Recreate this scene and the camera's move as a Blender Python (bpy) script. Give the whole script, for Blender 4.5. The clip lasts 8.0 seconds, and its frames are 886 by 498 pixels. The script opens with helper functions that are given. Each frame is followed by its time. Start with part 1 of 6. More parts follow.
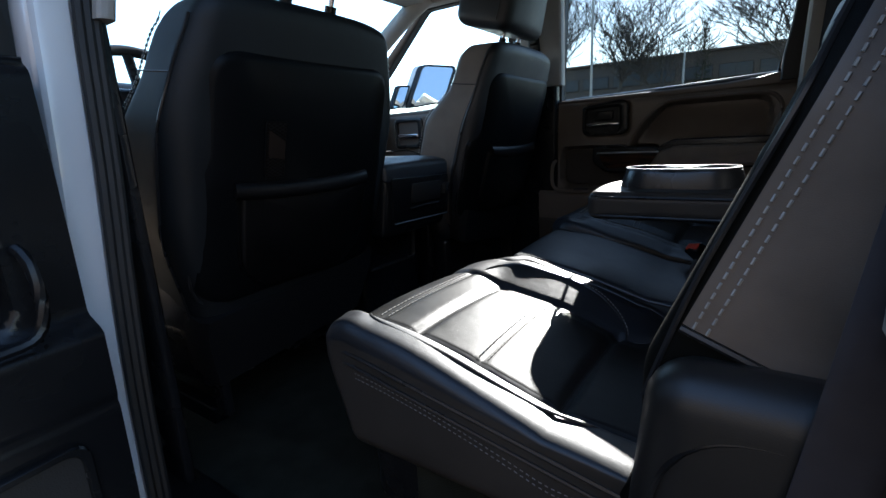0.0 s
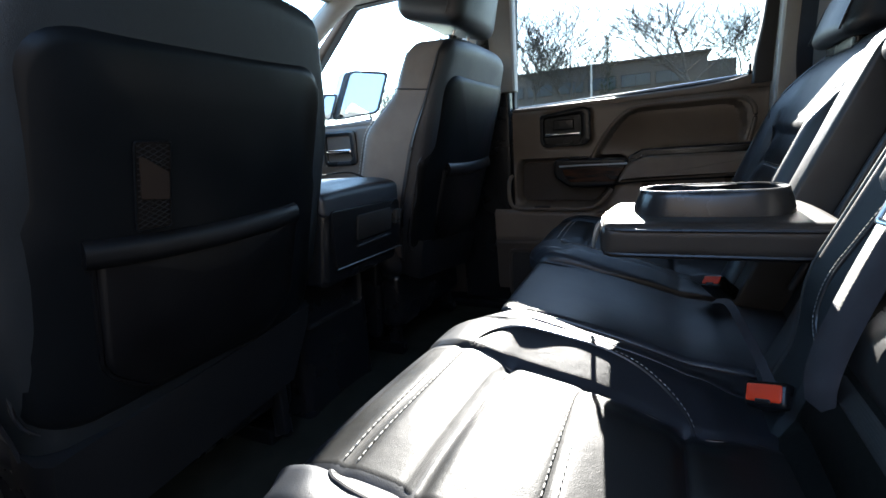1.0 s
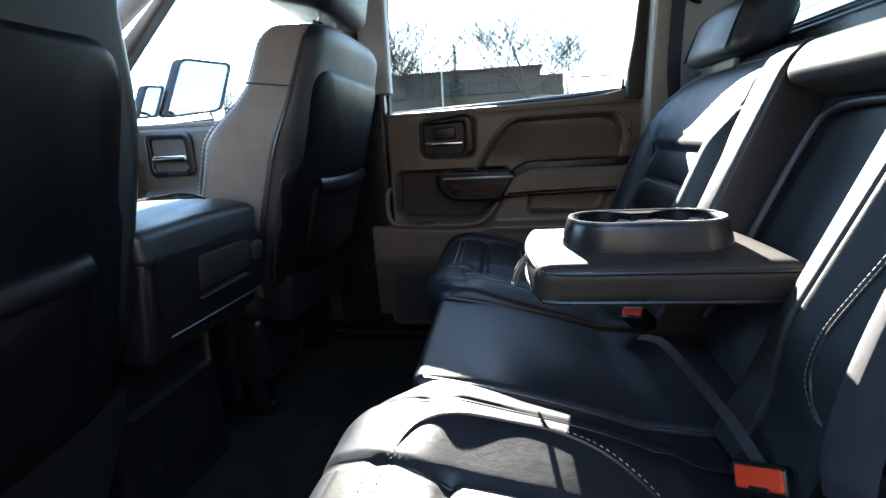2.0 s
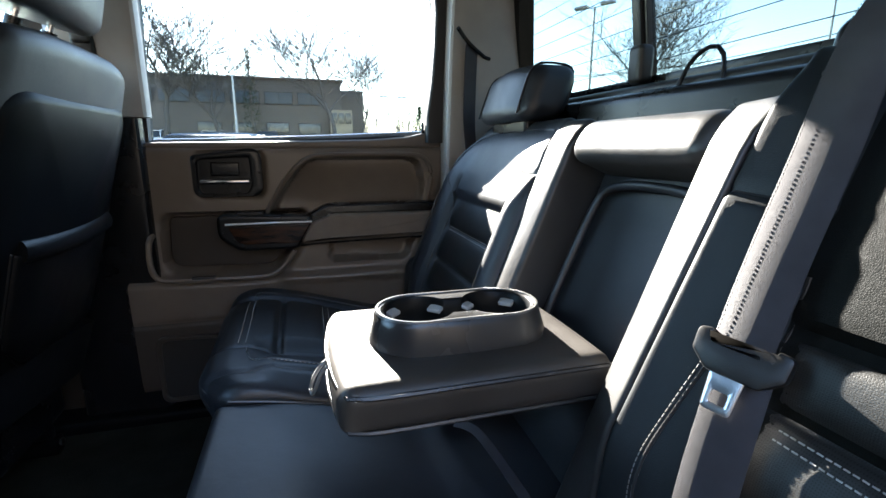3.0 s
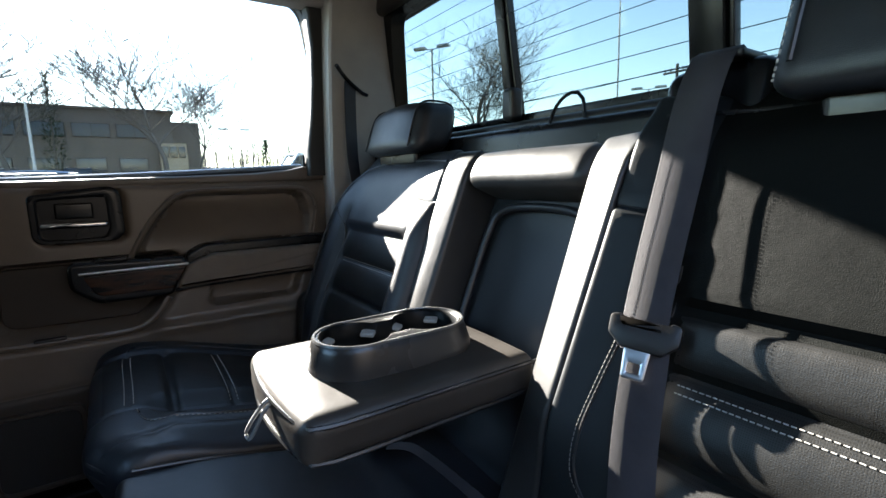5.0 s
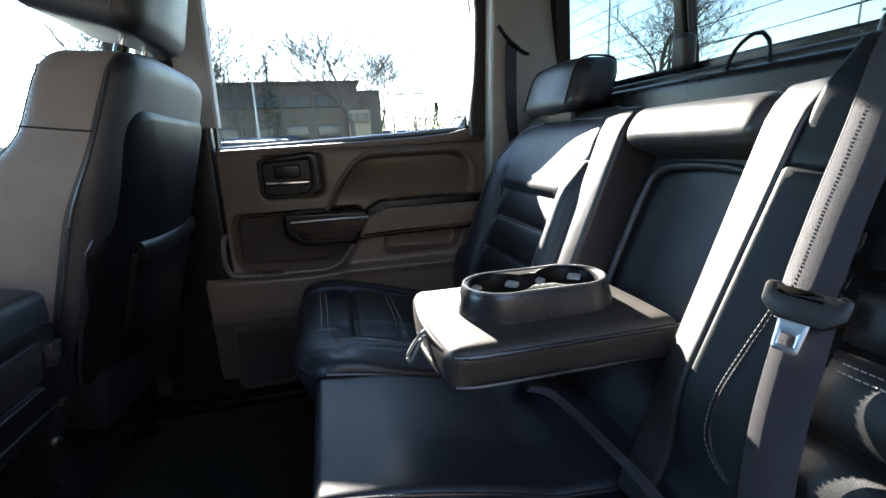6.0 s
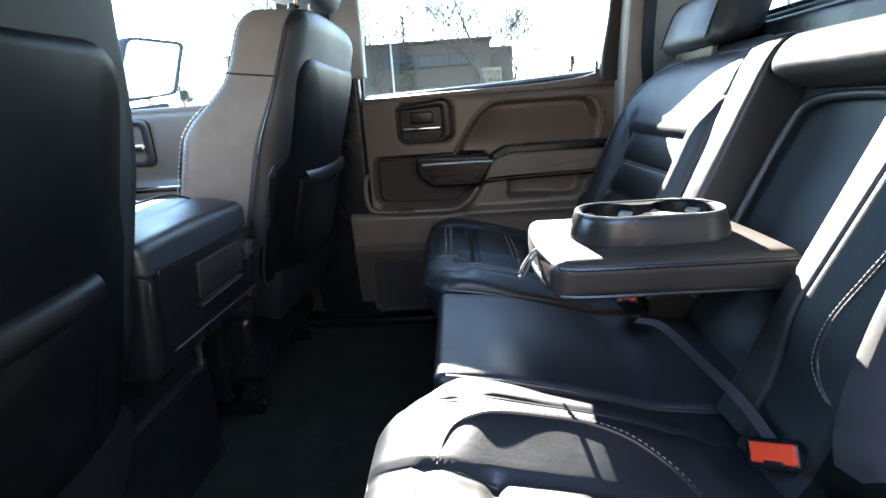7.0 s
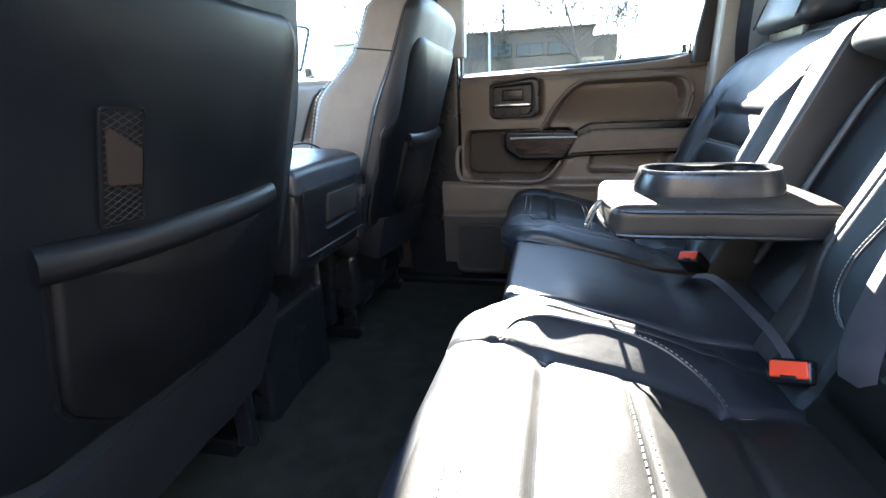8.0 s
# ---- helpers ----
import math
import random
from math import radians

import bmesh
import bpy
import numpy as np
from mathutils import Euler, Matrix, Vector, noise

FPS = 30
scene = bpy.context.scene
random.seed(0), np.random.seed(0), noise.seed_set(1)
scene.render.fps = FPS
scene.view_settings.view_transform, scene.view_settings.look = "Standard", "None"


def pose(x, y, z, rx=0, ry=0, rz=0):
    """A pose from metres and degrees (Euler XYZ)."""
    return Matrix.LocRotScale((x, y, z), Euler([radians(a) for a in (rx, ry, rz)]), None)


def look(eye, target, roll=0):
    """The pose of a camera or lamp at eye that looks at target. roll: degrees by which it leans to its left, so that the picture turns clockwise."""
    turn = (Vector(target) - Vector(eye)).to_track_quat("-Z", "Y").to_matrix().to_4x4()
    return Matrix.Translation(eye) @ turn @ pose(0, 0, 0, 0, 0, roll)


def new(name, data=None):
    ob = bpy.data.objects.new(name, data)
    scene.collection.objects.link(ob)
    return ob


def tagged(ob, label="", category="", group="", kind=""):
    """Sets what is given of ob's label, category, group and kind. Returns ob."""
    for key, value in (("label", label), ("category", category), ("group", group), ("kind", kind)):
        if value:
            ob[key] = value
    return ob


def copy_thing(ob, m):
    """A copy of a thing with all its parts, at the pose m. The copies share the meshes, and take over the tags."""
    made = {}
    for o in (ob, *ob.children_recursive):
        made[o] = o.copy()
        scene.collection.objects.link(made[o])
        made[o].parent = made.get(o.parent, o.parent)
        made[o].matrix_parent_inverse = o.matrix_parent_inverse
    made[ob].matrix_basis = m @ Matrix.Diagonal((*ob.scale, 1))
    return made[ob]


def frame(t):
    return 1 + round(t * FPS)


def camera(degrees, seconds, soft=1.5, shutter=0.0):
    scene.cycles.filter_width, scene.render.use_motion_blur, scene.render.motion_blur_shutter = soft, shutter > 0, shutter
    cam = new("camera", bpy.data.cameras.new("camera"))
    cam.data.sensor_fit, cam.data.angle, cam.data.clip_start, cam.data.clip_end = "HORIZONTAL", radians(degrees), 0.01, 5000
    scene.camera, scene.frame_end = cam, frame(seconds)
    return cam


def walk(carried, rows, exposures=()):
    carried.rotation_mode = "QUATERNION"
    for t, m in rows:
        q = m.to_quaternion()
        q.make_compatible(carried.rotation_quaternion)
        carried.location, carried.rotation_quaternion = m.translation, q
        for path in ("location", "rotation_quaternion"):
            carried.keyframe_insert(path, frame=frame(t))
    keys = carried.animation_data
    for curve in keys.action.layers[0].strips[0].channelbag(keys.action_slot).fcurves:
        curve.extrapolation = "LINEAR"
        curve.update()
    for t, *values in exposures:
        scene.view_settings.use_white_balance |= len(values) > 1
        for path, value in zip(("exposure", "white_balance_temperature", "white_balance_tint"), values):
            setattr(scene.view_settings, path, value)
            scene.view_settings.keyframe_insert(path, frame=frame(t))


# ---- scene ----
cam = camera(87.5, 8.0)
PATH = [
    (0, (-0.053, -1.202, 0.724), (-1.165, 0.396, 0.268), -2.9),
    (0.5, (-0.187, -1.077, 0.73), (-1.19, 0.599, 0.299), -3.3),
    (1, (-0.284, -0.98, 0.745), (-1.133, 0.779, 0.314), -4.3),
    (1.2, (-0.316, -0.949, 0.749), (-1.107, 0.834, 0.31), -4.7),
    (2.3, (-0.429, -0.718, 0.785), (-0.414, 1.227, 0.319), -1.6),
    (2.5, (-0.423, -0.687, 0.796), (-0.205, 1.246, 0.333), -0.5),
    (3, (-0.397, -0.617, 0.853), (0.143, 1.262, 0.428), 0.2),
    (3.5, (-0.393, -0.576, 0.889), (0.403, 1.221, 0.521), -0.7),
    (4, (-0.431, -0.551, 0.902), (0.628, 1.115, 0.581), -0.8),
    (4.2, (-0.45, -0.55, 0.896), (0.676, 1.075, 0.594), -0.9),
    (5.3, (-0.51, -0.647, 0.845), (0.533, 1.032, 0.536), -1.9),
    (5.5, (-0.509, -0.657, 0.848), (0.387, 1.098, 0.506), -2.1),
    (6, (-0.504, -0.678, 0.854), (-0.058, 1.22, 0.41), -2.9),
    (6.5, (-0.499, -0.717, 0.843), (-0.38, 1.208, 0.314), -3.5),
    (7, (-0.507, -0.776, 0.813), (-0.599, 1.138, 0.239), -3.9),
    (7.5, (-0.518, -0.862, 0.795), (-0.808, 1.027, 0.205), -3.9),
    (8, (-0.485, -0.962, 0.769), (-0.929, 0.896, 0.174), -2.5),
]
EXPOSURES = [(0.0, 2.95, 6050, 10), (0.5, 3.95, 6150, 10), (1.0, 4.3, 6250, 10), (2.5, 4.85, 6400, 10), (4.0, 4.5, 6500, 10), (5.5, 4.3, 6500, 10), (6.5, 5.15, 6450, 10), (7.0, 5.5, 6450, 10), (7.5, 5.85, 6500, 10), (8.0, 6.05, 6500, 10)]
walk(cam, [(t, look(eye, target, roll)) for t, eye, target, roll in PATH], EXPOSURES)
SUN_AZ, SUN_EL = 83.0, 22.9   # azimuth from straight ahead of the truck towards its passenger side

# ---- light ----
world = bpy.data.worlds.new("sky")
scene.world = world
world.use_nodes = True
wn = world.node_tree.nodes
sky = wn.new("ShaderNodeTexSky")
sky.sky_type = "NISHITA"
sky.sun_disc = False
sky.sun_elevation = radians(SUN_EL)
sky.sun_rotation = radians(SUN_AZ - 90)
sky.air_density, sky.dust_density, sky.ozone_density = 1.0, 0.1, 1.6
wn["Background"].inputs["Strength"].default_value = 0.10
world.node_tree.links.new(sky.outputs[0], wn["Background"].inputs["Color"])

sun_way = Vector((-math.cos(radians(SUN_AZ)) * math.cos(radians(SUN_EL)),
                  math.sin(radians(SUN_AZ)) * math.cos(radians(SUN_EL)), math.sin(radians(SUN_EL))))
sun = new("sun", bpy.data.lights.new("sun", "SUN"))
sun.data.energy, sun.data.angle, sun.data.color = 2.7, radians(0.53), (1.0, 0.95, 0.86)
sun.matrix_world = look(tuple(sun_way * 50), (0, 0, 0))


# ---- materials ----
def node_material(name, base, rough, metal=0.0, spec=0.5, coat=0.0):
    m = bpy.data.materials.new(name)
    m.use_nodes = True
    b = m.node_tree.nodes["Principled BSDF"]
    b.inputs["Base Color"].default_value = (*base, 1)
    b.inputs["Roughness"].default_value = rough
    b.inputs["Metallic"].default_value = metal
    b.inputs["Specular IOR Level"].default_value = spec
    b.inputs["Coat Weight"].default_value = coat
    return m, m.node_tree, b


def coords(nt, scale=(1, 1, 1), rot=(0, 0, 0)):
    c = nt.nodes.new("ShaderNodeTexCoord")
    p = nt.nodes.new("ShaderNodeMapping")
    p.inputs["Scale"].default_value = scale
    p.inputs["Rotation"].default_value = [radians(a) for a in rot]
    nt.links.new(c.outputs["Object"], p.inputs["Vector"])
    return p.outputs["Vector"]


def noise_tex(nt, vec, scale, detail=3, rough=0.55):
    n = nt.nodes.new("ShaderNodeTexNoise")
    n.inputs["Scale"].default_value, n.inputs["Detail"].default_value = scale, detail
    n.inputs["Roughness"].default_value = rough
    nt.links.new(vec, n.inputs["Vector"])
    return n.outputs["Fac"]


def mapped(nt, value, lo, hi, a, b):
    n = nt.nodes.new("ShaderNodeMapRange")
    for k, v in (("From Min", lo), ("From Max", hi), ("To Min", a), ("To Max", b)):
        n.inputs[k].default_value = v
    nt.links.new(value, n.inputs["Value"])
    return n.outputs["Result"]


def two_tone(nt, value, c1, c2, lo=0.35, hi=0.65):
    r = nt.nodes.new("ShaderNodeValToRGB")
    r.color_ramp.elements[0].position, r.color_ramp.elements[1].position = lo, hi
    r.color_ramp.elements[0].color, r.color_ramp.elements[1].color = (*c1, 1), (*c2, 1)
    nt.links.new(value, r.inputs["Fac"])
    return r.outputs["Color"]


def bump(nt, b, height, strength, distance, after=None):
    n = nt.nodes.new("ShaderNodeBump")
    n.inputs["Strength"].default_value, n.inputs["Distance"].default_value = strength, distance
    nt.links.new(height, n.inputs["Height"])
    if after:
        nt.links.new(after, n.inputs["Normal"])
    nt.links.new(n.outputs["Normal"], b.inputs["Normal"])
    return n.outputs["Normal"]


def leather(name, c, rough=0.42, holes=False, grain=520, relief=1.0, turn=(0, 0, 0)):
    m, nt, b = node_material(name, c, rough, spec=0.5)
    v = coords(nt)
    vo = nt.nodes.new("ShaderNodeTexVoronoi")
    vo.feature = "DISTANCE_TO_EDGE"
    vo.inputs["Scale"].default_value = grain
    nt.links.new(v, vo.inputs["Vector"])
    wr = noise_tex(nt, v, 38, 4)
    n1 = bump(nt, b, wr, 0.18 * relief, 0.003)
    n2 = bump(nt, b, mapped(nt, vo.outputs["Distance"], 0, 0.25, 0, 1), 0.25 * relief, 0.0003 * relief, n1)
    big = noise_tex(nt, v, 9, 4)
    lo = tuple(x * 0.82 for x in c)
    hi = tuple(x * 1.18 for x in c)
    nt.links.new(two_tone(nt, big, lo, hi), b.inputs["Base Color"])
    nt.links.new(mapped(nt, big, 0.3, 0.7, rough - 0.05, rough + 0.07), b.inputs["Roughness"])
    if holes:
        d = nt.nodes.new("ShaderNodeTexVoronoi")
        d.inputs["Scale"].default_value, d.inputs["Randomness"].default_value = 460, 0.0
        d.voronoi_dimensions = "2D"
        nt.links.new(coords(nt, rot=turn), d.inputs["Vector"])
        dot = mapped(nt, d.outputs["Distance"], 0.16, 0.32, 0, 1)
        bump(nt, b, dot, 0.12, 0.0003, n2)
        mx = nt.nodes.new("ShaderNodeMix")
        mx.data_type = "RGBA"
        mx.inputs[6].default_value = (*(x * 0.7 for x in c), 1)
        nt.links.new(dot, mx.inputs[0])
        nt.links.new(two_tone(nt, big, lo, hi), mx.inputs[7])
        nt.links.new(mx.outputs[2], b.inputs["Base Color"])
        nt.links.new(mapped(nt, dot, 0, 1, 0.26, 0.4), b.inputs["Specular IOR Level"])
    return m


def plastic(name, c, rough=0.5, grain=700, depth=0.0003, spec=0.5):
    m, nt, b = node_material(name, c, rough, spec=spec)
    v = coords(nt)
    n = noise_tex(nt, v, grain, 2)
    big = noise_tex(nt, v, 7, 4)
    bump(nt, b, n, 0.4, depth)
    nt.links.new(two_tone(nt, big, tuple(x * 0.9 for x in c), tuple(x * 1.1 for x in c)), b.inputs["Base Color"])
    nt.links.new(mapped(nt, big, 0.3, 0.7, rough - 0.06, rough + 0.06), b.inputs["Roughness"])
    return m


def cloth(name, c, scale=900, rough=0.95, depth=0.0008):
    m, nt, b = node_material(name, c, rough, spec=0.1)
    v = coords(nt)
    n = noise_tex(nt, v, scale, 3, 0.7)
    big = noise_tex(nt, v, 14, 4)
    bump(nt, b, n, 0.8, depth)
    nt.links.new(two_tone(nt, big, tuple(x * 0.75 for x in c), tuple(x * 1.25 for x in c)), b.inputs["Base Color"])
    return m


def webbing(name, c):
    m, nt, b = node_material(name, c, 0.55, spec=0.4)
    v = coords(nt)
    w = nt.nodes.new("ShaderNodeTexWave")
    w.wave_type, w.bands_direction = "BANDS", "Y"
    w.inputs["Scale"].default_value, w.inputs["Distortion"].default_value = 420, 0.3
    nt.links.new(v, w.inputs["Vector"])
    w2 = nt.nodes.new("ShaderNodeTexWave")
    w2.wave_type, w2.bands_direction = "BANDS", "Z"
    w2.inputs["Scale"].default_value, w2.inputs["Distortion"].default_value = 700, 1.0
    nt.links.new(v, w2.inputs["Vector"])
    n1 = bump(nt, b, w.outputs["Fac"], 0.03, 0.0002)
    bump(nt, b, w2.outputs["Fac"], 0.4, 0.0004, n1)
    nt.links.new(two_tone(nt, noise_tex(nt, v, 30, 3), tuple(x * 0.85 for x in c), tuple(x * 1.15 for x in c)), b.inputs["Base Color"])
    return m


def wood(name):
    m, nt, b = node_material(name, (0.03, 0.012, 0.006), 0.2, spec=0.3, coat=0.0)
    v = coords(nt, (4, 20, 26))
    n = noise_tex(nt, v, 3.0, 6, 0.65)
    nt.links.new(two_tone(nt, n, (0.005, 0.0025, 0.0016), (0.065, 0.024, 0.010), 0.40, 0.68), b.inputs["Base Color"])
    return m


def glass(name, tint, gloss=0.05):
    m = bpy.data.materials.new(name)
    m.use_nodes = True
    nt = m.node_tree
    nt.nodes.remove(nt.nodes["Principled BSDF"])
    t = nt.nodes.new("ShaderNodeBsdfTransparent")
    t.inputs["Color"].default_value = (*tint, 1)
    g = nt.nodes.new("ShaderNodeBsdfGlossy")
    g.inputs["Roughness"].default_value = 0.02
    mx = nt.nodes.new("ShaderNodeMixShader")
    mx.inputs[0].default_value = gloss
    nt.links.new(t.outputs[0], mx.inputs[1])
    nt.links.new(g.outputs[0], mx.inputs[2])
    nt.links.new(mx.outputs[0], nt.nodes["Material Output"].inputs["Surface"])
    return m


LEATHER = leather("black_leather", (0.0105, 0.0125, 0.0165), 0.42)
LEATHER.node_tree.nodes["Principled BSDF"].inputs["Specular IOR Level"].default_value = 0.7
# darker, duller copy of the black leather: driver's side shade in its colour
LEATHER_SHADED = leather("shaded_leather", (0.0085, 0.0110, 0.0130), 0.5)
LEATHER_SHADED.node_tree.nodes["Principled BSDF"].inputs["Specular IOR Level"].default_value = 0.35
# grained black leather, its colour darkened to imitate weak grazing sunlight
LEATHER_GRAIN_DIM = leather("dimmed_grain_leather", (0.005, 0.0054, 0.0047), 0.55, grain=640, relief=1.4)
LEATHER_GRAIN_DIM.node_tree.nodes["Principled BSDF"].inputs["Specular IOR Level"].default_value = 0.07
LEATHER_PERF = leather("perforated_leather", (0.012, 0.012, 0.0115), 0.42, holes=True)
LEATHER_PERF_UPRIGHT = leather("perforated_back_leather", (0.012, 0.012, 0.0115), 0.42, holes=True, turn=(0, 90, 0))
LEATHER_PERF.node_tree.nodes["Principled BSDF"].inputs["Specular IOR Level"].default_value = 0.4
PANEL = plastic("seat_back_plastic", (0.0042, 0.005, 0.0058), 0.35, spec=0.10)
POCKET = leather("pocket_leather", (0.004, 0.004, 0.0045), 0.35)
POCKET.node_tree.nodes["Principled BSDF"].inputs["Specular IOR Level"].default_value = 0.25
SKIRT = plastic("seat_skirt_plastic", (0.008, 0.0085, 0.0095), 0.5, spec=0.3)
POCKET_SHADE = plastic("pocket_shade_plastic", (0.034, 0.026, 0.020), 0.6)
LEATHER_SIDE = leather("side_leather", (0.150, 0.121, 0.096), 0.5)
LEATHER_GREY = leather("warm_grey_leather", (0.034, 0.029, 0.0245), 0.42)
# paler copy of the black leather: sunlight on the centre backrest put in
LEATHER_SUNLIT = leather("sunlit_leather", (0.027, 0.0265, 0.026), 0.40)
LEATHER_SUNLIT.node_tree.nodes["Principled BSDF"].inputs["Specular IOR Level"].default_value = 0.5
PIPING = plastic("piping_black", (0.020, 0.020, 0.021), 0.3, 900)
THREAD = plastic("thread_light", (0.38, 0.37, 0.34), 0.7, 900)
THREAD_DIM = plastic("thread_grey", (0.16, 0.155, 0.145), 0.7, 900)
TRIM = plastic("door_trim_plastic", (0.145, 0.117, 0.093), 0.38)
# door trim darkened: the footwell's shade is put into its colour
TRIM_LOW_SHADED = plastic("shaded_door_plastic", (0.050, 0.040, 0.032), 0.5)
TRIM_DARK = plastic("dark_trim_plastic", (0.017, 0.0155, 0.014), 0.42)
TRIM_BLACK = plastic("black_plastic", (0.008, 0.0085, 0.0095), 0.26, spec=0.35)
TRIM_GREY = plastic("grey_pillar_plastic", (0.36, 0.34, 0.31), 0.6)
SATIN = plastic("satin_grey_plastic", (0.025, 0.0245, 0.024), 0.26)
HEADLINER = cloth("headliner_cloth", (0.30, 0.285, 0.26), 500)
CARPET = cloth("black_carpet", (0.018, 0.0195, 0.015), 420, depth=0.003)
BELT = webbing("belt_webbing", (0.030, 0.027, 0.031))
WOOD = wood("dark_wood_trim")
CHROME, _nt, _b = node_material("chrome", (0.75, 0.75, 0.75), 0.12, 1.0)
SATIN_CHROME, _nt, _b = node_material("satin_chrome", (0.8, 0.8, 0.8), 0.38, 1.0)
STEEL, _nt, _b = node_material("brushed_steel", (0.55, 0.57, 0.60), 0.3, 1.0)
RED = plastic("red_button_plastic", (0.68, 0.050, 0.012), 0.45, 300, spec=0.3)
RUBBER = plastic("rubber_seal", (0.012, 0.012, 0.012), 0.6)
PAINT, _nt, _b = node_material("white_body_paint", (0.74, 0.75, 0.76), 0.3, coat=0.5)
MIRROR, _nt, _b = node_material("mirror_glass", (0.9, 0.9, 0.9), 0.02, 1.0)
GLASS_CLEAR = glass("clear_glass", (0.86, 0.90, 0.88), 0.012)
GLASS_TINT = glass("tinted_glass", (0.50, 0.51, 0.50), 0.006)
GLASS_REAR = glass("tinted_rear_glass", (0.33, 0.35, 0.335), 0.01)


# ---- mesh helpers ----
def part(name, bm, mat, parent=None, label="", sharp=40):
    """Links a bmesh, made in world coordinates, as one object, under a thing or a part."""
    root = parent
    while root is not None and root.parent is not None:
        root = root.parent
    if root is not None:
        bmesh.ops.translate(bm, verts=bm.verts, vec=-root.location)
    me = bpy.data.meshes.new(name)
    bm.to_mesh(me)
    bm.free()
    for m in (mat if isinstance(mat, tuple) else (mat,)):
        me.materials.append(m)
    me.shade_smooth()
    me.set_sharp_from_angle(angle=radians(sharp))
    ob = new(name, me)
    ob.parent = parent
    return tagged(ob, label)


def thing(name, at, label, category, group="", kind=""):
    ob = new(name)
    ob.location = at
    ob.empty_display_size = 0.05
    return tagged(ob, label, category, group, kind)


def axis_steps(half, r, n):
    """Grid lines along one side of a rounded box: fine in the rounding, n even steps between."""
    edge = [half - r + r * math.tan(radians(a)) for a in (15, 30, 45)]
    mid = [(-1 + 2 * i / n) * (half - r) for i in range(n + 1)]
    return [-e for e in reversed(edge)] + mid + edge


def rbox(lo, hi, r, n=(2, 2, 2), warp=None):
    """A box with rounded edges between two corners, cut fine enough to be warped."""
    lo, hi = Vector(lo), Vector(hi)
    mid, half = (lo + hi) / 2, (hi - lo) / 2
    r = min(r, *(0.98 * h for h in half))
    ax = [axis_steps(half[k], r, n[k]) for k in range(3)]
    size = [len(a) for a in ax]
    bm = bmesh.new()
    made = {}

    def vert(i, j, k):
        key = (i, j, k)
        if key not in made:
            p = Vector((ax[0][i], ax[1][j], ax[2][k]))
            c = Vector([max(-(half[q] - r), min(half[q] - r, p[q])) for q in range(3)])
            d = p - c
            if d.length > 1e-9:
                d = d.normalized() * r
            p = mid + c + d
            made[key] = bm.verts.new(warp(p) if warp else p)
        return made[key]

    a, b, c = (s - 1 for s in size)
    for i in range(a):
        for j in range(b):
            bm.faces.new((vert(i, j, 0), vert(i, j + 1, 0), vert(i + 1, j + 1, 0), vert(i + 1, j, 0)))
            bm.faces.new((vert(i, j, c), vert(i + 1, j, c), vert(i + 1, j + 1, c), vert(i, j + 1, c)))
    for i in range(a):
        for k in range(c):
            bm.faces.new((vert(i, 0, k), vert(i + 1, 0, k), vert(i + 1, 0, k + 1), vert(i, 0, k + 1)))
            bm.faces.new((vert(i, b, k), vert(i, b, k + 1), vert(i + 1, b, k + 1), vert(i + 1, b, k)))
    for j in range(b):
        for k in range(c):
            bm.faces.new((vert(0, j, k), vert(0, j, k + 1), vert(0, j + 1, k + 1), vert(0, j + 1, k)))
            bm.faces.new((vert(a, j, k), vert(a, j + 1, k), vert(a, j + 1, k + 1), vert(a, j, k + 1)))
    return bm


def smooth_path(pts, step=0.012, closed=False):
    """A Catmull-Rom line through the points."""
    p = [Vector(q) for q in pts]
    out = []
    n = len(p)
    for i in range(n if closed else n - 1):
        if closed:
            a, b, c, d = p[i - 1], p[i], p[(i + 1) % n], p[(i + 2) % n]
        else:
            a, b, c, d = p[max(i - 1, 0)], p[i], p[i + 1], p[min(i + 2, n - 1)]
        m = max(1, int((c - b).length / step))
        for s in range(m):
            t = s / m
            out.append(0.5 * (2 * b + (c - a) * t + (2 * a - 5 * b + 4 * c - d) * t * t + (3 * b - a - 3 * c + d) * t ** 3))
    if not closed:
        out.append(p[-1].copy())
    return out


def sweep(bm, line, r, sides=6, closed=False, taper=None, flat=1.0, up=(0, 0, 1)):
    """Adds a tube along a line of points."""
    rings = []
    n = len(line)
    up = Vector(up)
    for i, q in enumerate(line):
        t = (line[(i + 1) % n] - line[i - 1]) if closed else (line[min(i + 1, n - 1)] - line[max(i - 1, 0)])
        t.normalize()
        s = t.cross(up)
        if s.length < 1e-4:
            s = t.cross(Vector((1, 0.3, 0.1)))
        s.normalize()
        u = s.cross(t)
        k = taper(i / max(1, n - 1)) if taper else 1.0
        rings.append([bm.verts.new(q + (s * math.cos(a) * r + u * math.sin(a) * r * flat) * k)
                      for a in (2 * math.pi * j / sides for j in range(sides))])
    for i in range(n if closed else n - 1):
        x, y = rings[i], rings[(i + 1) % n]
        for j in range(sides):
            bm.faces.new((x[j], x[(j + 1) % sides], y[(j + 1) % sides], y[j]))
    if not closed:
        bm.faces.new(list(reversed(rings[0])))
        bm.faces.new(rings[-1])
    return bm


def tube(pts, r, sides=6, closed=False, step=0.012, flat=1.0, up=(0, 0, 1), taper=None):
    return sweep(bmesh.new(), smooth_path(pts, step, closed), r, sides, closed, taper, flat, up)


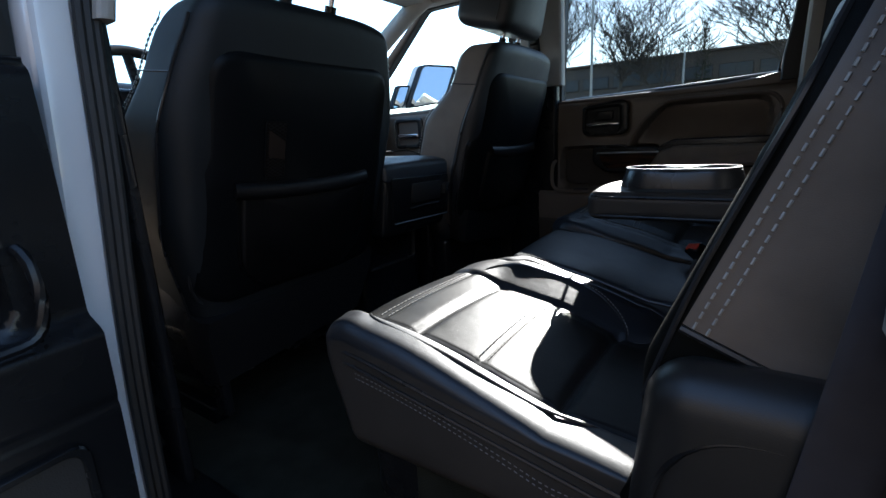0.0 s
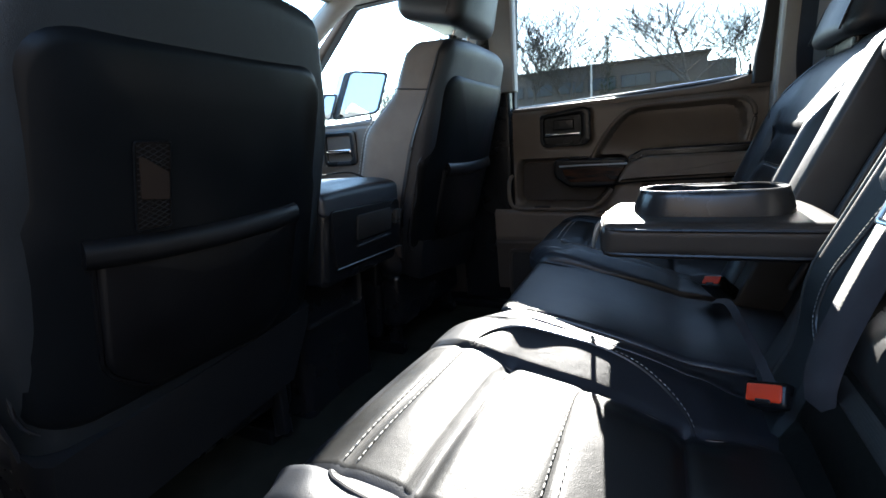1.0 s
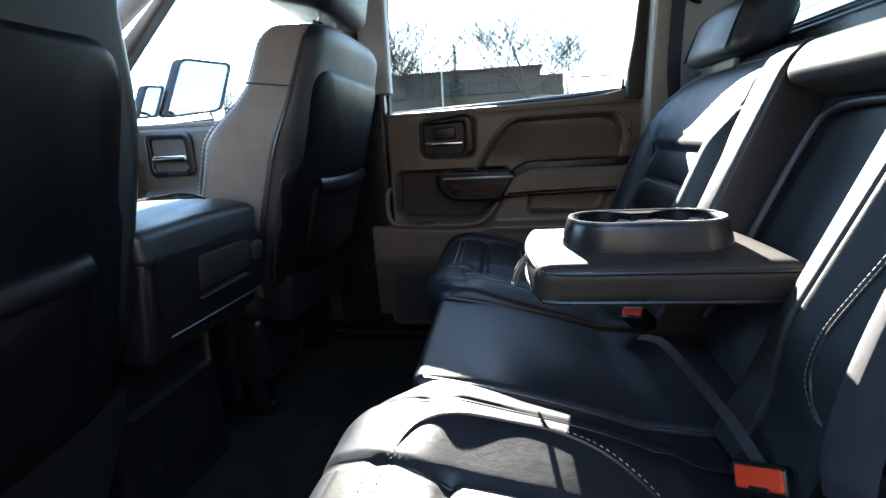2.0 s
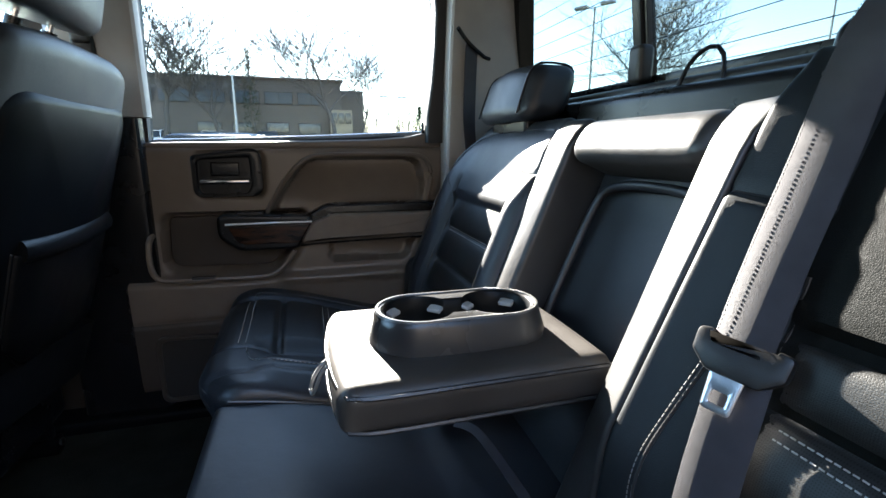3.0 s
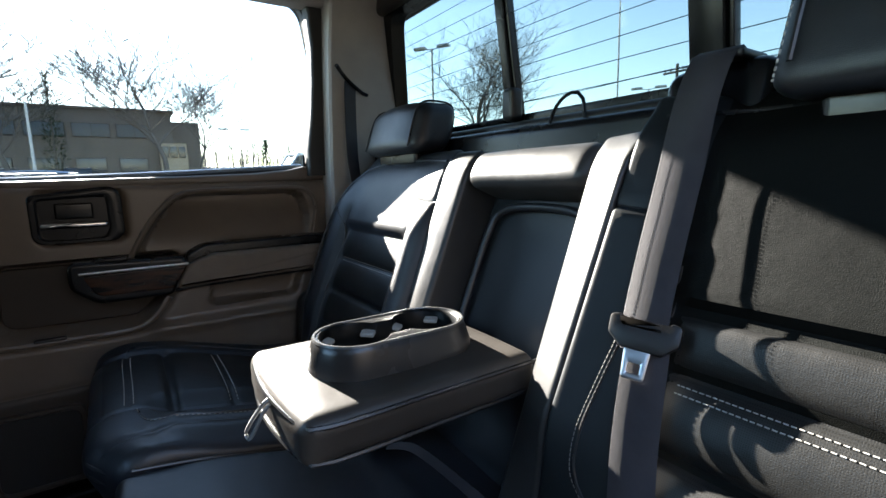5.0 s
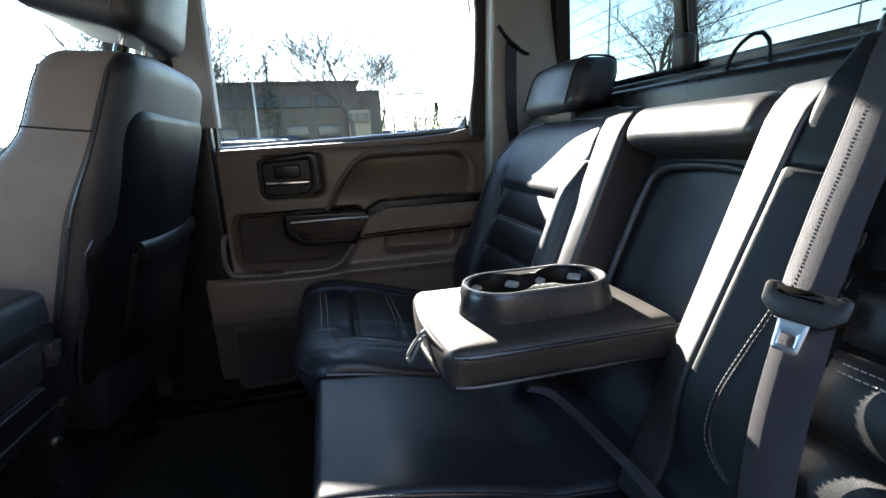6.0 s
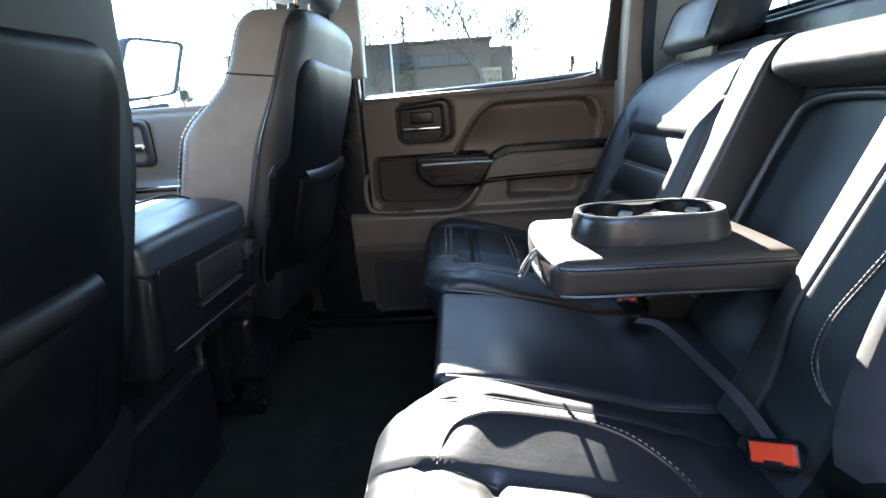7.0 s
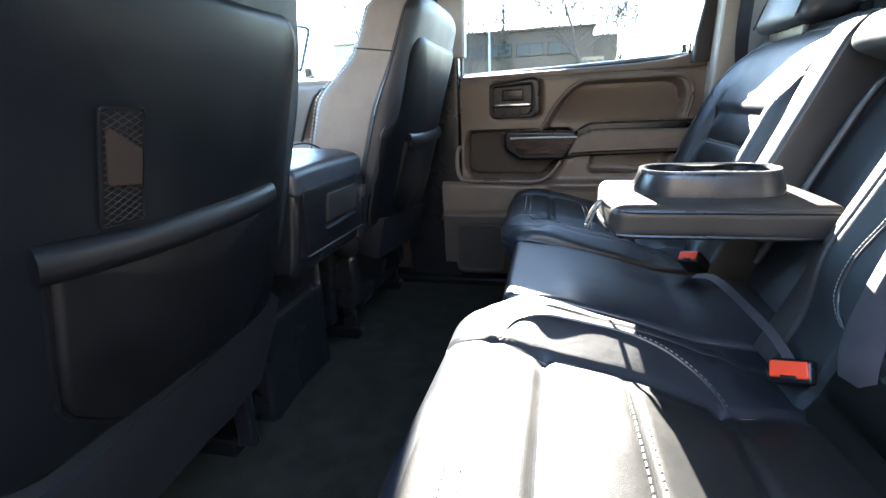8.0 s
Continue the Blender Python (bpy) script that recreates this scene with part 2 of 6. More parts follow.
def stitches(lines, length=0.0055, gap=0.0035, r=0.0009, closed=False):
    """A row of thread stitches along each line."""
    bm = bmesh.new()
    for pts in lines:
        path = smooth_path(pts, 0.002, closed)
        i, step = 0, max(1, int((length + gap) / 0.002))
        on = max(1, int(length / 0.002))
        while i + on < len(path):
            sweep(bm, [path[i], path[i + on // 2], path[i + on]] if on > 1 else [path[i], path[i + on]], r, 5)
            i += step
    return bm


def ribbon(line, across, width, thick=0.0015):
    """A flat strap along a line; across gives its width direction at each point (or one for all)."""
    bm = bmesh.new()
    rings = []
    n = len(line)
    for i, q in enumerate(line):
        w = Vector(across[i] if isinstance(across, list) else across).normalized()
        t = (line[min(i + 1, n - 1)] - line[max(i - 1, 0)]).normalized()
        nn = t.cross(w).normalized() * thick / 2
        w = w * width / 2
        rings.append([bm.verts.new(q + w * f + nn * g) for f, g in
                      ((-1, 0.2), (-0.96, 1), (-0.5, 1), (0, 1), (0.5, 1), (0.96, 1), (1, 0.2), (1, -0.2), (0.96, -1), (-0.96, -1), (-1, -0.2))])
    m = len(rings[0])
    for a, b in zip(rings, rings[1:]):
        for j in range(m):
            bm.faces.new((a[j], a[(j + 1) % m], b[(j + 1) % m], b[j]))
    bm.faces.new(list(reversed(rings[0])))
    bm.faces.new(rings[-1])
    return bm


def loft(rings, cap0=True, cap1=True, closed=False):
    bm = bmesh.new()
    made = [[bm.verts.new(q) for q in r] for r in rings]
    m = len(made[0])
    pairs = list(zip(made, made[1:])) + ([(made[-1], made[0])] if closed else [])
    for a, b in pairs:
        for j in range(m):
            bm.faces.new((a[j], a[(j + 1) % m], b[(j + 1) % m], b[j]))
    if not closed:
        if cap0:
            bm.faces.new(list(reversed(made[0])))
        if cap1:
            bm.faces.new(made[-1])
    bmesh.ops.recalc_face_normals(bm, faces=bm.faces)
    return bm


def prism(outline, place, depth, bevel=0.004, seg=2):
    """A flat outline (u, v) made solid: place(u, v, d) gives the point d metres into it."""
    bm = bmesh.new()
    top = [bm.verts.new(place(u, v, 0)) for u, v in outline]
    bot = [bm.verts.new(place(u, v, depth)) for u, v in outline]
    f = bm.faces.new(top)
    bm.faces.new(list(reversed(bot)))
    n = len(top)
    for i in range(n):
        bm.faces.new((top[i], bot[i], bot[(i + 1) % n], top[(i + 1) % n]))
    bmesh.ops.recalc_face_normals(bm, faces=bm.faces)
    if bevel:
        bmesh.ops.bevel(bm, geom=list(f.edges), offset=bevel, segments=seg, affect="EDGES", profile=0.5)
    return bm


def rounded(pts, r, seg=5):
    """An outline with rounded corners: pts (u, v) or (u, v, own radius)."""
    out = []
    n = len(pts)
    for i in range(n):
        p0, p1, p2 = (Vector(pts[k % n][:2]) for k in (i - 1, i, i + 1))
        rr = pts[i][2] if len(pts[i]) > 2 else r
        a, b = (p0 - p1), (p2 - p1)
        la, lb = a.length, b.length
        a.normalize(), b.normalize()
        half = a.angle(b) / 2
        d = min(rr / max(math.tan(half), 1e-3), la * 0.49, lb * 0.49)
        if rr <= 0 or half > 1.53:
            out.append(tuple(p1))
            continue
        s, e = p1 + a * d, p1 + b * d
        for k in range(seg + 1):
            t = k / seg
            out.append(tuple(s * (1 - t) ** 2 + p1 * 2 * t * (1 - t) + e * t * t))
    return out


def inset(pts, r):
    """The outline moved inwards by r; it runs either way round."""
    n = len(pts)
    area = sum(pts[i][0] * pts[(i + 1) % n][1] - pts[(i + 1) % n][0] * pts[i][1] for i in range(n))
    sg = 1 if area > 0 else -1
    out = []
    for i in range(n):
        t = (Vector(pts[(i + 1) % n]) - Vector(pts[i - 1])).normalized()
        out.append((pts[i][0] - sg * t.y * r, pts[i][1] + sg * t.x * r))
    return out


def pillow(outline, place, depth, r):
    """A flat outline made solid, with a rounded front edge."""
    steps = [(0, depth)] + [(r * (1 - math.cos(a)), r * (1 - math.sin(a))) for a in (k * math.pi / 10 for k in range(6))]
    bm = loft([[place(u, v, d) for u, v in inset(outline, k)] for k, d in steps + [(r * 1.2, 0)]])
    bmesh.ops.recalc_face_normals(bm, faces=bm.faces)
    return bm


def ring_frame(outer, inner, place, depth, lip=0.003):
    """A frame between two outlines of as many points each."""
    rings = []
    for o, d in ((outer, depth), (outer, lip), ([tuple(Vector(a).lerp(Vector(b), 0.2)) for a, b in zip(outer, inner)], 0),
                 ([tuple(Vector(a).lerp(Vector(b), 0.8)) for a, b in zip(outer, inner)], 0), (inner, lip), (inner, depth)):
        rings.append([place(u, v, d) for u, v in o])
    return loft(rings, closed=True)


def sdf(u, v, pts):
    """Signed distance to an outline, minus inside, for arrays u and v."""
    d = np.full(u.shape, 1e9)
    inside = np.zeros(u.shape, bool)
    n = len(pts)
    for i in range(n):
        (x0, y0), (x1, y1) = pts[i], pts[(i + 1) % n]
        ex, ey = x1 - x0, y1 - y0
        wx, wy = u - x0, v - y0
        t = np.clip((wx * ex + wy * ey) / max(ex * ex + ey * ey, 1e-12), 0, 1)
        d = np.minimum(d, np.hypot(wx - ex * t, wy - ey * t))
        crosses = ((y0 <= v) != (y1 <= v)) & (wx < ex * (v - y0) / (ey if abs(ey) > 1e-12 else 1e-12))
        inside ^= crosses
    return np.where(inside, -d, d)


def ease(x):
    x = np.clip(x, 0, 1)
    return x * x * (3 - 2 * x)


def field(us, vs, height, place, back):
    """A solid panel over a grid: its face stands height(u, v) proud, its back is flat."""
    bm = bmesh.new()
    u, v = np.meshgrid(us, vs, indexing="ij")
    h = height(u, v)
    face = [[bm.verts.new(place(u[i, j], v[i, j], h[i, j])) for j in range(len(vs))] for i in range(len(us))]
    rear = [[None] * len(vs) for _ in us]
    nu, nv = len(us), len(vs)
    for i in range(nu - 1):
        for j in range(nv - 1):
            bm.faces.new((face[i][j], face[i + 1][j], face[i + 1][j + 1], face[i][j + 1]))
    edge = [(i, 0) for i in range(nu)] + [(nu - 1, j) for j in range(1, nv)] + [(i, nv - 1) for i in range(nu - 2, -1, -1)] + [(0, j) for j in range(nv - 2, 0, -1)]
    low = [bm.verts.new(place(u[i, j], v[i, j], back)) for i, j in edge]
    m = len(edge)
    for k in range(m):
        i, j = edge[k]
        i2, j2 = edge[(k + 1) % m]
        bm.faces.new((face[i][j], low[k], low[(k + 1) % m], face[i2][j2]))
    bm.faces.new(low)
    bmesh.ops.recalc_face_normals(bm, faces=bm.faces)
    return bm


Y0 = -0.015      # the truck's middle line

# ---- the cab: floor, roof, pillars, rear wall ----
FLOOR_Z, ROOF_Z = 0.06, 1.40


def bulge(p):
    k = 1 - ((p.y - Y0) / 1.0) ** 2
    return Vector((p.x, p.y, p.z + 0.03 * k))


floor = part("floor", rbox((-2.25, Y0 - 0.90, FLOOR_Z - 0.06), (0.12, Y0 + 0.90, FLOOR_Z), 0.01, (30, 24, 1),
             lambda p: Vector((p.x, p.y, p.z + (0.03 * math.exp(-((p.y - Y0) / 0.2) ** 2) if p.z > FLOOR_Z - 0.02 else 0)))), CARPET)
tagged(floor, "worn black carpet on the cab floor", "floor", kind="structure")
ceiling = part("ceiling", rbox((-1.50, Y0 - 0.84, ROOF_Z), (0.22, Y0 + 0.84, ROOF_Z + 0.03), 0.012, (8, 10, 1), bulge), HEADLINER)
tagged(ceiling, "pale grey cloth headliner under the roof", "ceiling", kind="structure")
roof = part("roof", rbox((-1.58, Y0 - 0.92, ROOF_Z + 0.065), (0.30, Y0 + 0.92, ROOF_Z + 0.10), 0.03, (8, 10, 1), bulge), PAINT)
tagged(roof, "white painted steel roof panel of the cab", "roof", kind="structure")
part("roof_rail", rbox((-1.52, Y0 + 0.82, ROOF_Z - 0.03), (0.25, Y0 + 0.90, ROOF_Z + 0.075), 0.02, (2, 1, 1)), TRIM_GREY, roof)
part("roof_rail", rbox((-1.52, Y0 - 0.90, ROOF_Z - 0.03), (0.25, Y0 - 0.82, ROOF_Z + 0.075), 0.02, (2, 1, 1)), TRIM_GREY, roof)
part("header", rbox((-1.60, Y0 - 0.86, ROOF_Z - 0.03), (-1.46, Y0 + 0.86, ROOF_Z + 0.075), 0.02, (1, 2, 1)), TRIM_GREY, roof)
part("header", rbox((0.18, Y0 - 0.88, ROOF_Z - 0.045), (0.30, Y0 + 0.88, ROOF_Z + 0.075), 0.02, (1, 2, 1)), TRIM_DARK, roof)

# rear wall with its padded shelf below the glass
wall_rear = part("wall_rear", rbox((0.17, Y0 - 0.92, 0.0), (0.34, Y0 + 0.92, 0.955), 0.02, (1, 2, 2)), TRIM_BLACK)
tagged(wall_rear, "black plastic rear wall of the cab behind the bench", "wall", kind="structure")
part("shelf_trim", rbox((0.195, Y0 - 0.86, 0.935), (0.33, Y0 + 0.86, 0.970), 0.015, (1, 2, 1)), TRIM_DARK, wall_rear)
part("shelf_edge", tube([(0.205, Y0 - 0.85, 0.952), (0.205, Y0 + 0.85, 0.952)], 0.009, 8), TRIM_BLACK, wall_rear)

# rear window with a sliding middle pane
GX0, GX1, GZ0, GZ1 = 0.285, 0.225, 0.972, 1.365
rear_window = thing("window_rear", (0.27, Y0, GZ0), "tinted rear window with heating wires and sliding pane", "window", kind="structure")


def rear_glass(y, z, d=0.0):
    t = (z - GZ0) / (GZ1 - GZ0)
    return Vector((GX0 + (GX1 - GX0) * t + d, y, z))


MULLIONS = ((0.236, 0.014), (-0.2205, 0.028))
panes = ((0.246, Y0 + 0.80), (-0.204, 0.226), (Y0 - 0.80, -0.236))
for k, (a, b) in enumerate(panes):
    off = 0.0 if k == 1 else 0.008
    bm = prism([(a, GZ0 - 0.01), (b, GZ0 - 0.01), (b, GZ1), (a, GZ1)], lambda u, v, d, off=off: rear_glass(u, v, off + d), 0.004, 0)
    part("pane", bm, GLASS_REAR, rear_window)
    wires = bmesh.new()
    for i in range(9):
        z = 1.024 + i * 0.0385
        sweep(wires, [rear_glass(a + 0.012, z, off - 0.0015), rear_glass(b - 0.012, z, off - 0.0015)], 0.0008, 4)
    part("heating_wires", wires, TRIM_BLACK, rear_window)
outer = rounded([(Y0 - 0.90, GZ0 - 0.02), (Y0 + 0.90, GZ0 - 0.02), (Y0 + 0.83, GZ1 + 0.03), (Y0 - 0.83, GZ1 + 0.03)], 0.03, 8)
inner = rounded([(Y0 - 0.815, GZ0 + 0.022), (Y0 + 0.815, GZ0 + 0.022), (Y0 + 0.735, GZ1 - 0.012), (Y0 - 0.735, GZ1 - 0.012)], 0.055, 8)
part("window_frame", ring_frame(outer, inner, lambda u, v, d: rear_glass(u, v, d - 0.02), 0.05), TRIM_BLACK, rear_window)
for y, w in MULLIONS:
    part("mullion", prism([(y - w, GZ0 - 0.01), (y + w, GZ0 - 0.01), (y + w, GZ1), (y - w, GZ1)],
         lambda u, v, d: rear_glass(u, v, d - 0.018), 0.03, 0.004), TRIM_BLACK, rear_window)
    part("mullion", prism([(y - w - 0.010, GZ0 - 0.01), (y - w - 0.003, GZ0 - 0.01), (y - w - 0.003, GZ1), (y - w - 0.010, GZ1)],
         lambda u, v, d: rear_glass(u, v, d - 0.012), 0.02, 0.002), SATIN, rear_window)
latch = part("latch", rbox((0.225, 0.186, 0.978), (0.262, 0.226, 1.052), 0.012, (2, 2, 2)), TRIM_DARK, rear_window, "black sliding window latch")

# pillars
OUT = 0.905


def pillar(name, label, rings, mat):
    ob = part(name, loft([[Vector(q) for q in r] for r in rings]), mat, sharp=30)
    return tagged(ob, label, "pillar", kind="structure")


def ring4(x0, x1, y0, y1, z, r=0.012):
    return [(u, v, z) for u, v in rounded([(x0, y0), (x1, y0), (x1, y1), (x0, y1)], r, 3)]


for s, side in ((1, "passenger"), (-1, "driver")):
    def yy(q, s=s):
        return Y0 + s * q
    # rear corner pillar: from the window's rear edge to the rear glass
    zs = (0.60, 0.90, 1.08, 1.25, 1.36, 1.42)
    pillar(f"pillar_c_{side}", "pale grey plastic trim on the rear corner pillar",
           [ring4(0.015 + 0.02 * i / 5, 0.29 - 0.05 * i / 5, yy(0.805 - 0.05 * (i / 5) ** 2), yy(0.905 - 0.03 * i / 5), z, 0.02) for i, z in enumerate(zs)], TRIM_GREY)
    # middle pillar between the doors
    pillar(f"pillar_b_{side}", "dark plastic trim on the lower middle pillar",
           [ring4(-1.06, -0.825 if s > 0 else -0.930, yy(0.845 if s > 0 else 0.822), yy(0.90 if s > 0 else 0.842), z, 0.02) for z in (0.05, 0.30, 0.60, 0.93)], TRIM_BLACK)
    pillar(f"pillar_b_upper_{side}", "grey plastic trim on the upper middle pillar",
           [ring4(-1.00 + 0.02 * i, (-0.800 if s > 0 else -0.908) + 0.008 * i, yy((0.835 if s > 0 else 0.815) - 0.03 * i), yy((0.895 if s > 0 else 0.845) - 0.03 * i), z, 0.02) for i, z in enumerate((0.932, 1.10, 1.25, 1.40))], TRIM_GREY)
    adj = thing("belt_height_adjuster", (-0.92, yy(0.82), 1.1), "black slotted belt height adjuster on the grey pillar", "belt adjuster", "belt adjusters")
    part("slot", rbox((-0.935, yy(0.815) - 0.02, 1.02), (-0.885, yy(0.815) + 0.02, 1.26), 0.008, (1, 1, 2)), TRIM_BLACK, adj)
    part("slider", rbox((-0.93, yy(0.805) - 0.02, 1.10), (-0.89, yy(0.805) + 0.02, 1.17), 0.008, (1, 1, 1)), TRIM_DARK, adj)
    # windscreen pillar
    ob = part(f"pillar_a_{side}", tube([(-2.25, yy(0.84), 0.90), (-1.95, yy(0.83), 1.12), (-1.60, yy(0.82), 1.34), (-1.45, yy(0.82), 1.41)], 0.045, 10), TRIM_GREY)
    tagged(ob, "pale grey plastic windscreen pillar", "pillar", kind="structure")
    # sill plates
    ob = part(f"door_sill_{side}", rbox((-2.0, yy(0.86) - 0.06, FLOOR_Z - 0.05), (0.16, yy(0.86) + 0.06, FLOOR_Z + 0.03), 0.015, (4, 1, 1)), PANEL)
    tagged(ob, "black plastic sill plate along the door opening", "sill", kind="structure")

# painted jamb and seals on the driver's side, where the rear door stands open
jamb = thing("door_jamb_driver", (-0.95, Y0 - 0.93, 0.1), "white painted door jamb with black rubber seals", "door jamb", kind="structure")
LEANOUT = ((0.05, -0.045), (0.30, -0.040), (0.50, -0.030), (0.70, -0.015), (0.95, 0.0), (1.15, 0.025), (1.30, 0.05), (1.42, 0.075))
part("jamb", loft([[Vector(q) for q in ring4(-1.055, -0.940, -0.932 + dy, -0.874 + dy, z, 0.018)] for z, dy in LEANOUT]), PAINT, jamb, sharp=30)
for k, (y, x, r) in enumerate(((-0.872, -0.934, 0.009), (-0.861, -0.932, 0.009), (-0.851, -0.930, 0.007))):
    part("seal", tube([(x, y + dy, z) for z, dy in LEANOUT], r, 8, step=0.03), RUBBER, jamb)
for s, side in ((1, "passenger"), (-1, "driver")):
    lo, hi = sorted((Y0 + s * 0.835, Y0 + s * 0.925))
    ob = part(f"quarter_trim_{side}", rbox((0.075, lo, FLOOR_Z), (0.20, hi, 0.84), 0.03, (2, 2, 6)), TRIM_DARK)
    tagged(ob, "dark plastic lower trim of the rear corner", "trim", kind="structure")

# body sides below the belt line close the place
for s, side in ((1, "passenger"), (-1, "driver")):
    ob = part(f"body_side_{side}", rbox((-2.6, Y0 + s * 0.99 - 0.02, -0.25), (-1.0 if s < 0 else 0.34, Y0 + s * 0.99 + 0.02, 0.86), 0.02, (4, 1, 3)), PAINT)
    tagged(ob, "white painted side of the truck body", "body panel", kind="structure")
ob = part("body_side_rear_quarter", rbox((0.16, Y0 - 0.98, -0.25), (0.34, Y0 - 0.94, 0.92), 0.02, (2, 1, 3)), PAINT)
tagged(ob, "white painted rear quarter of the truck body", "body panel", kind="structure")


# ---- doors ----
def door_panel(at_y, x0, x1, z0, z1, parent, shapes, name="panel"):
    """The inner trim of a door: its face looks to -y, shapes are (outline, soft edge, depth or depth(u, v))."""
    us = np.linspace(x0, x1, int((x1 - x0) / 0.0075))
    vs = np.linspace(z0, z1, int((z1 - z0) / 0.0075))

    def height(u, v):
        h = 0.018 * ease((v - z0) / 0.1) + 0.012 * np.sin(np.clip((v - z0) / (z1 - z0), 0, 1) * 2.6)
        for pts, soft, depth in shapes:
            h = h + (depth(u, v) if callable(depth) else depth) * ease(0.5 - sdf(u, v, pts) / soft)
        h = h - 0.03 * ease((v - z1 + 0.035) / 0.035) ** 2 - 0.005 * np.exp(-((v - 0.352) / 0.006) ** 2)
        return h

    bm = field(us, vs, height, lambda u, v, h: Vector((u, at_y - h, v)), -0.065)
    # below the crease the panel takes the colour with shade painted in
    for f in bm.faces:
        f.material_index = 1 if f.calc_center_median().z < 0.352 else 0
    return part(name, bm, (TRIM, TRIM_LOW_SHADED), parent, sharp=60)


DOOR_Y = 0.885
rear_door = thing("door_rear_passenger", (-0.93, 0.93, 0.10), "closed rear door with dark grey trim and wood inlay", "door", kind="structure")
RECESS = rounded([(-0.518, 0.650, 0.02), (-0.458, 0.750, 0.06), (-0.405, 0.822, 0.07), (-0.055, 0.822, 0.05), (-0.040, 0.74, 0.03), (-0.060, 0.640, 0.01)], 0.03, 6)
LOWPOCKET = rounded([(-0.805, 0.664, 0.03), (-0.812, 0.494, 0.05), (-0.515, 0.488, 0.06), (-0.440, 0.566, 0.06), (-0.40, 0.664, 0.03)], 0.03, 6)
SIDEPOCKET = rounded([(-0.352, 0.512, 0.02), (-0.105, 0.506, 0.03), (-0.075, 0.592, 0.02), (-0.328, 0.592, 0.05)], 0.02, 6)
HANDLE_CUP = rounded([(-0.705, 0.845), (-0.525, 0.845), (-0.525, 0.712), (-0.705, 0.712)], 0.025, 6)
ARM_BULGE = rounded([(-0.44, 0.56, 0.02), (-0.30, 0.672, 0.06), (0.06, 0.668, 0.02), (0.06, 0.46, 0.02), (-0.50, 0.465, 0.02)], 0.03, 6)
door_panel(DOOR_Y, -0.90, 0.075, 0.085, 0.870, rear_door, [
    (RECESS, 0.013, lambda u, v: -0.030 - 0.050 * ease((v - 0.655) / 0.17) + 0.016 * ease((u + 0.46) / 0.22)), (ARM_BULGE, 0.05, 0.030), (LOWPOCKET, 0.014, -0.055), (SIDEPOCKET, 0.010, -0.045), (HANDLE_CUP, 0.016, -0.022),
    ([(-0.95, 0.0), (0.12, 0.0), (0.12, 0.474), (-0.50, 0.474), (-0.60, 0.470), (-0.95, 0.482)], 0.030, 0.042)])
part("pocket_rim", tube([(-0.830, 0.842, 0.610), (-0.836, 0.822, 0.590), (-0.836, 0.812, 0.530), (-0.822, 0.808, 0.492), (-0.78, 0.808, 0.482), (-0.65, 0.808, 0.480), (-0.54, 0.808, 0.480), (-0.490, 0.808, 0.500), (-0.448, 0.808, 0.553)], 0.008, 8), TRIM, rear_door)
part("frame_upright", loft([[Vector(q) for q in ring4(x - 0.020, x + 0.066, 0.842 - 0.035 * max(0, z - 0.95), 0.900 - 0.03 * max(0, z - 0.95), z, 0.012)] for z, x in ((0.87, -0.012), (0.95, -0.010), (1.05, 0.004), (1.15, 0.012), (1.25, 0.016), (1.34, 0.010), (1.40, -0.002))]), RUBBER, rear_door, sharp=30)
part("recess_rim", tube([(u, 0.853, v) for u, v in ((-0.528, 0.655), (-0.483, 0.735), (-0.444, 0.785), (-0.404, 0.818), (-0.355, 0.832), (-0.20, 0.835), (-0.075, 0.834), (-0.034, 0.818), (-0.016, 0.775), (-0.030, 0.690))], 0.0070, 8), TRIM, rear_door)
arm = part("armrest", pillow(rounded([(-0.434, 0.572, 0.012), (-0.398, 0.638, 0.04), (-0.335, 0.662, 0.06), (0.050, 0.660, 0.012), (0.050, 0.586, 0.012), (-0.345, 0.578, 0.03)], 0.02, 6),
           lambda u, v, d: Vector((u, 0.786 + d, v)), 0.085, 0.010), LEATHER_SIDE, rear_door, "padded leather armrest")
part("stitching", stitches([[(u, 0.7858, v) for u, v in ((-0.415, 0.586), (-0.380, 0.634), (-0.320, 0.650), (0.04, 0.652))]], 0.004, 0.003, 0.0005), THREAD_DIM, arm)
# dark strip that draws the shadow gap under the pad
part("lower_shade_line", tube([(-0.432, 0.797, 0.571), (-0.345, 0.797, 0.576), (0.045, 0.797, 0.584)], 0.005, 6), TRIM_BLACK, arm)
part("armrest_top", pillow(rounded([(-0.402, 0.634, 0.012), (-0.396, 0.662, 0.02), (-0.350, 0.686, 0.05), (0.045, 0.688, 0.008), (0.045, 0.660, 0.008), (-0.335, 0.658, 0.05)], 0.012, 6),
     lambda u, v, d: Vector((u, 0.800 + d, v)), 0.07, 0.006), TRIM_BLACK, rear_door)
pod = part("trim_pod", pillow(rounded([(-0.655, 0.668, 0.02), (-0.41, 0.660, 0.02), (-0.390, 0.642, 0.01), (-0.438, 0.560, 0.02), (-0.60, 0.560, 0.05), (-0.655, 0.602, 0.04)], 0.02, 6),
           lambda u, v, d: Vector((u, 0.796 + d, v)), 0.085, 0.010), TRIM_BLACK, rear_door, "dark gloss trim pod")
part("wood_inlay", pillow(rounded([(-0.628, 0.634, 0.01), (-0.398, 0.636, 0.006), (-0.436, 0.578, 0.010), (-0.600, 0.580, 0.03)], 0.008, 5),
     lambda u, v, d: Vector((u, 0.7925 + d, v)), 0.02, 0.003), WOOD, pod, "glossy dark wood inlay")
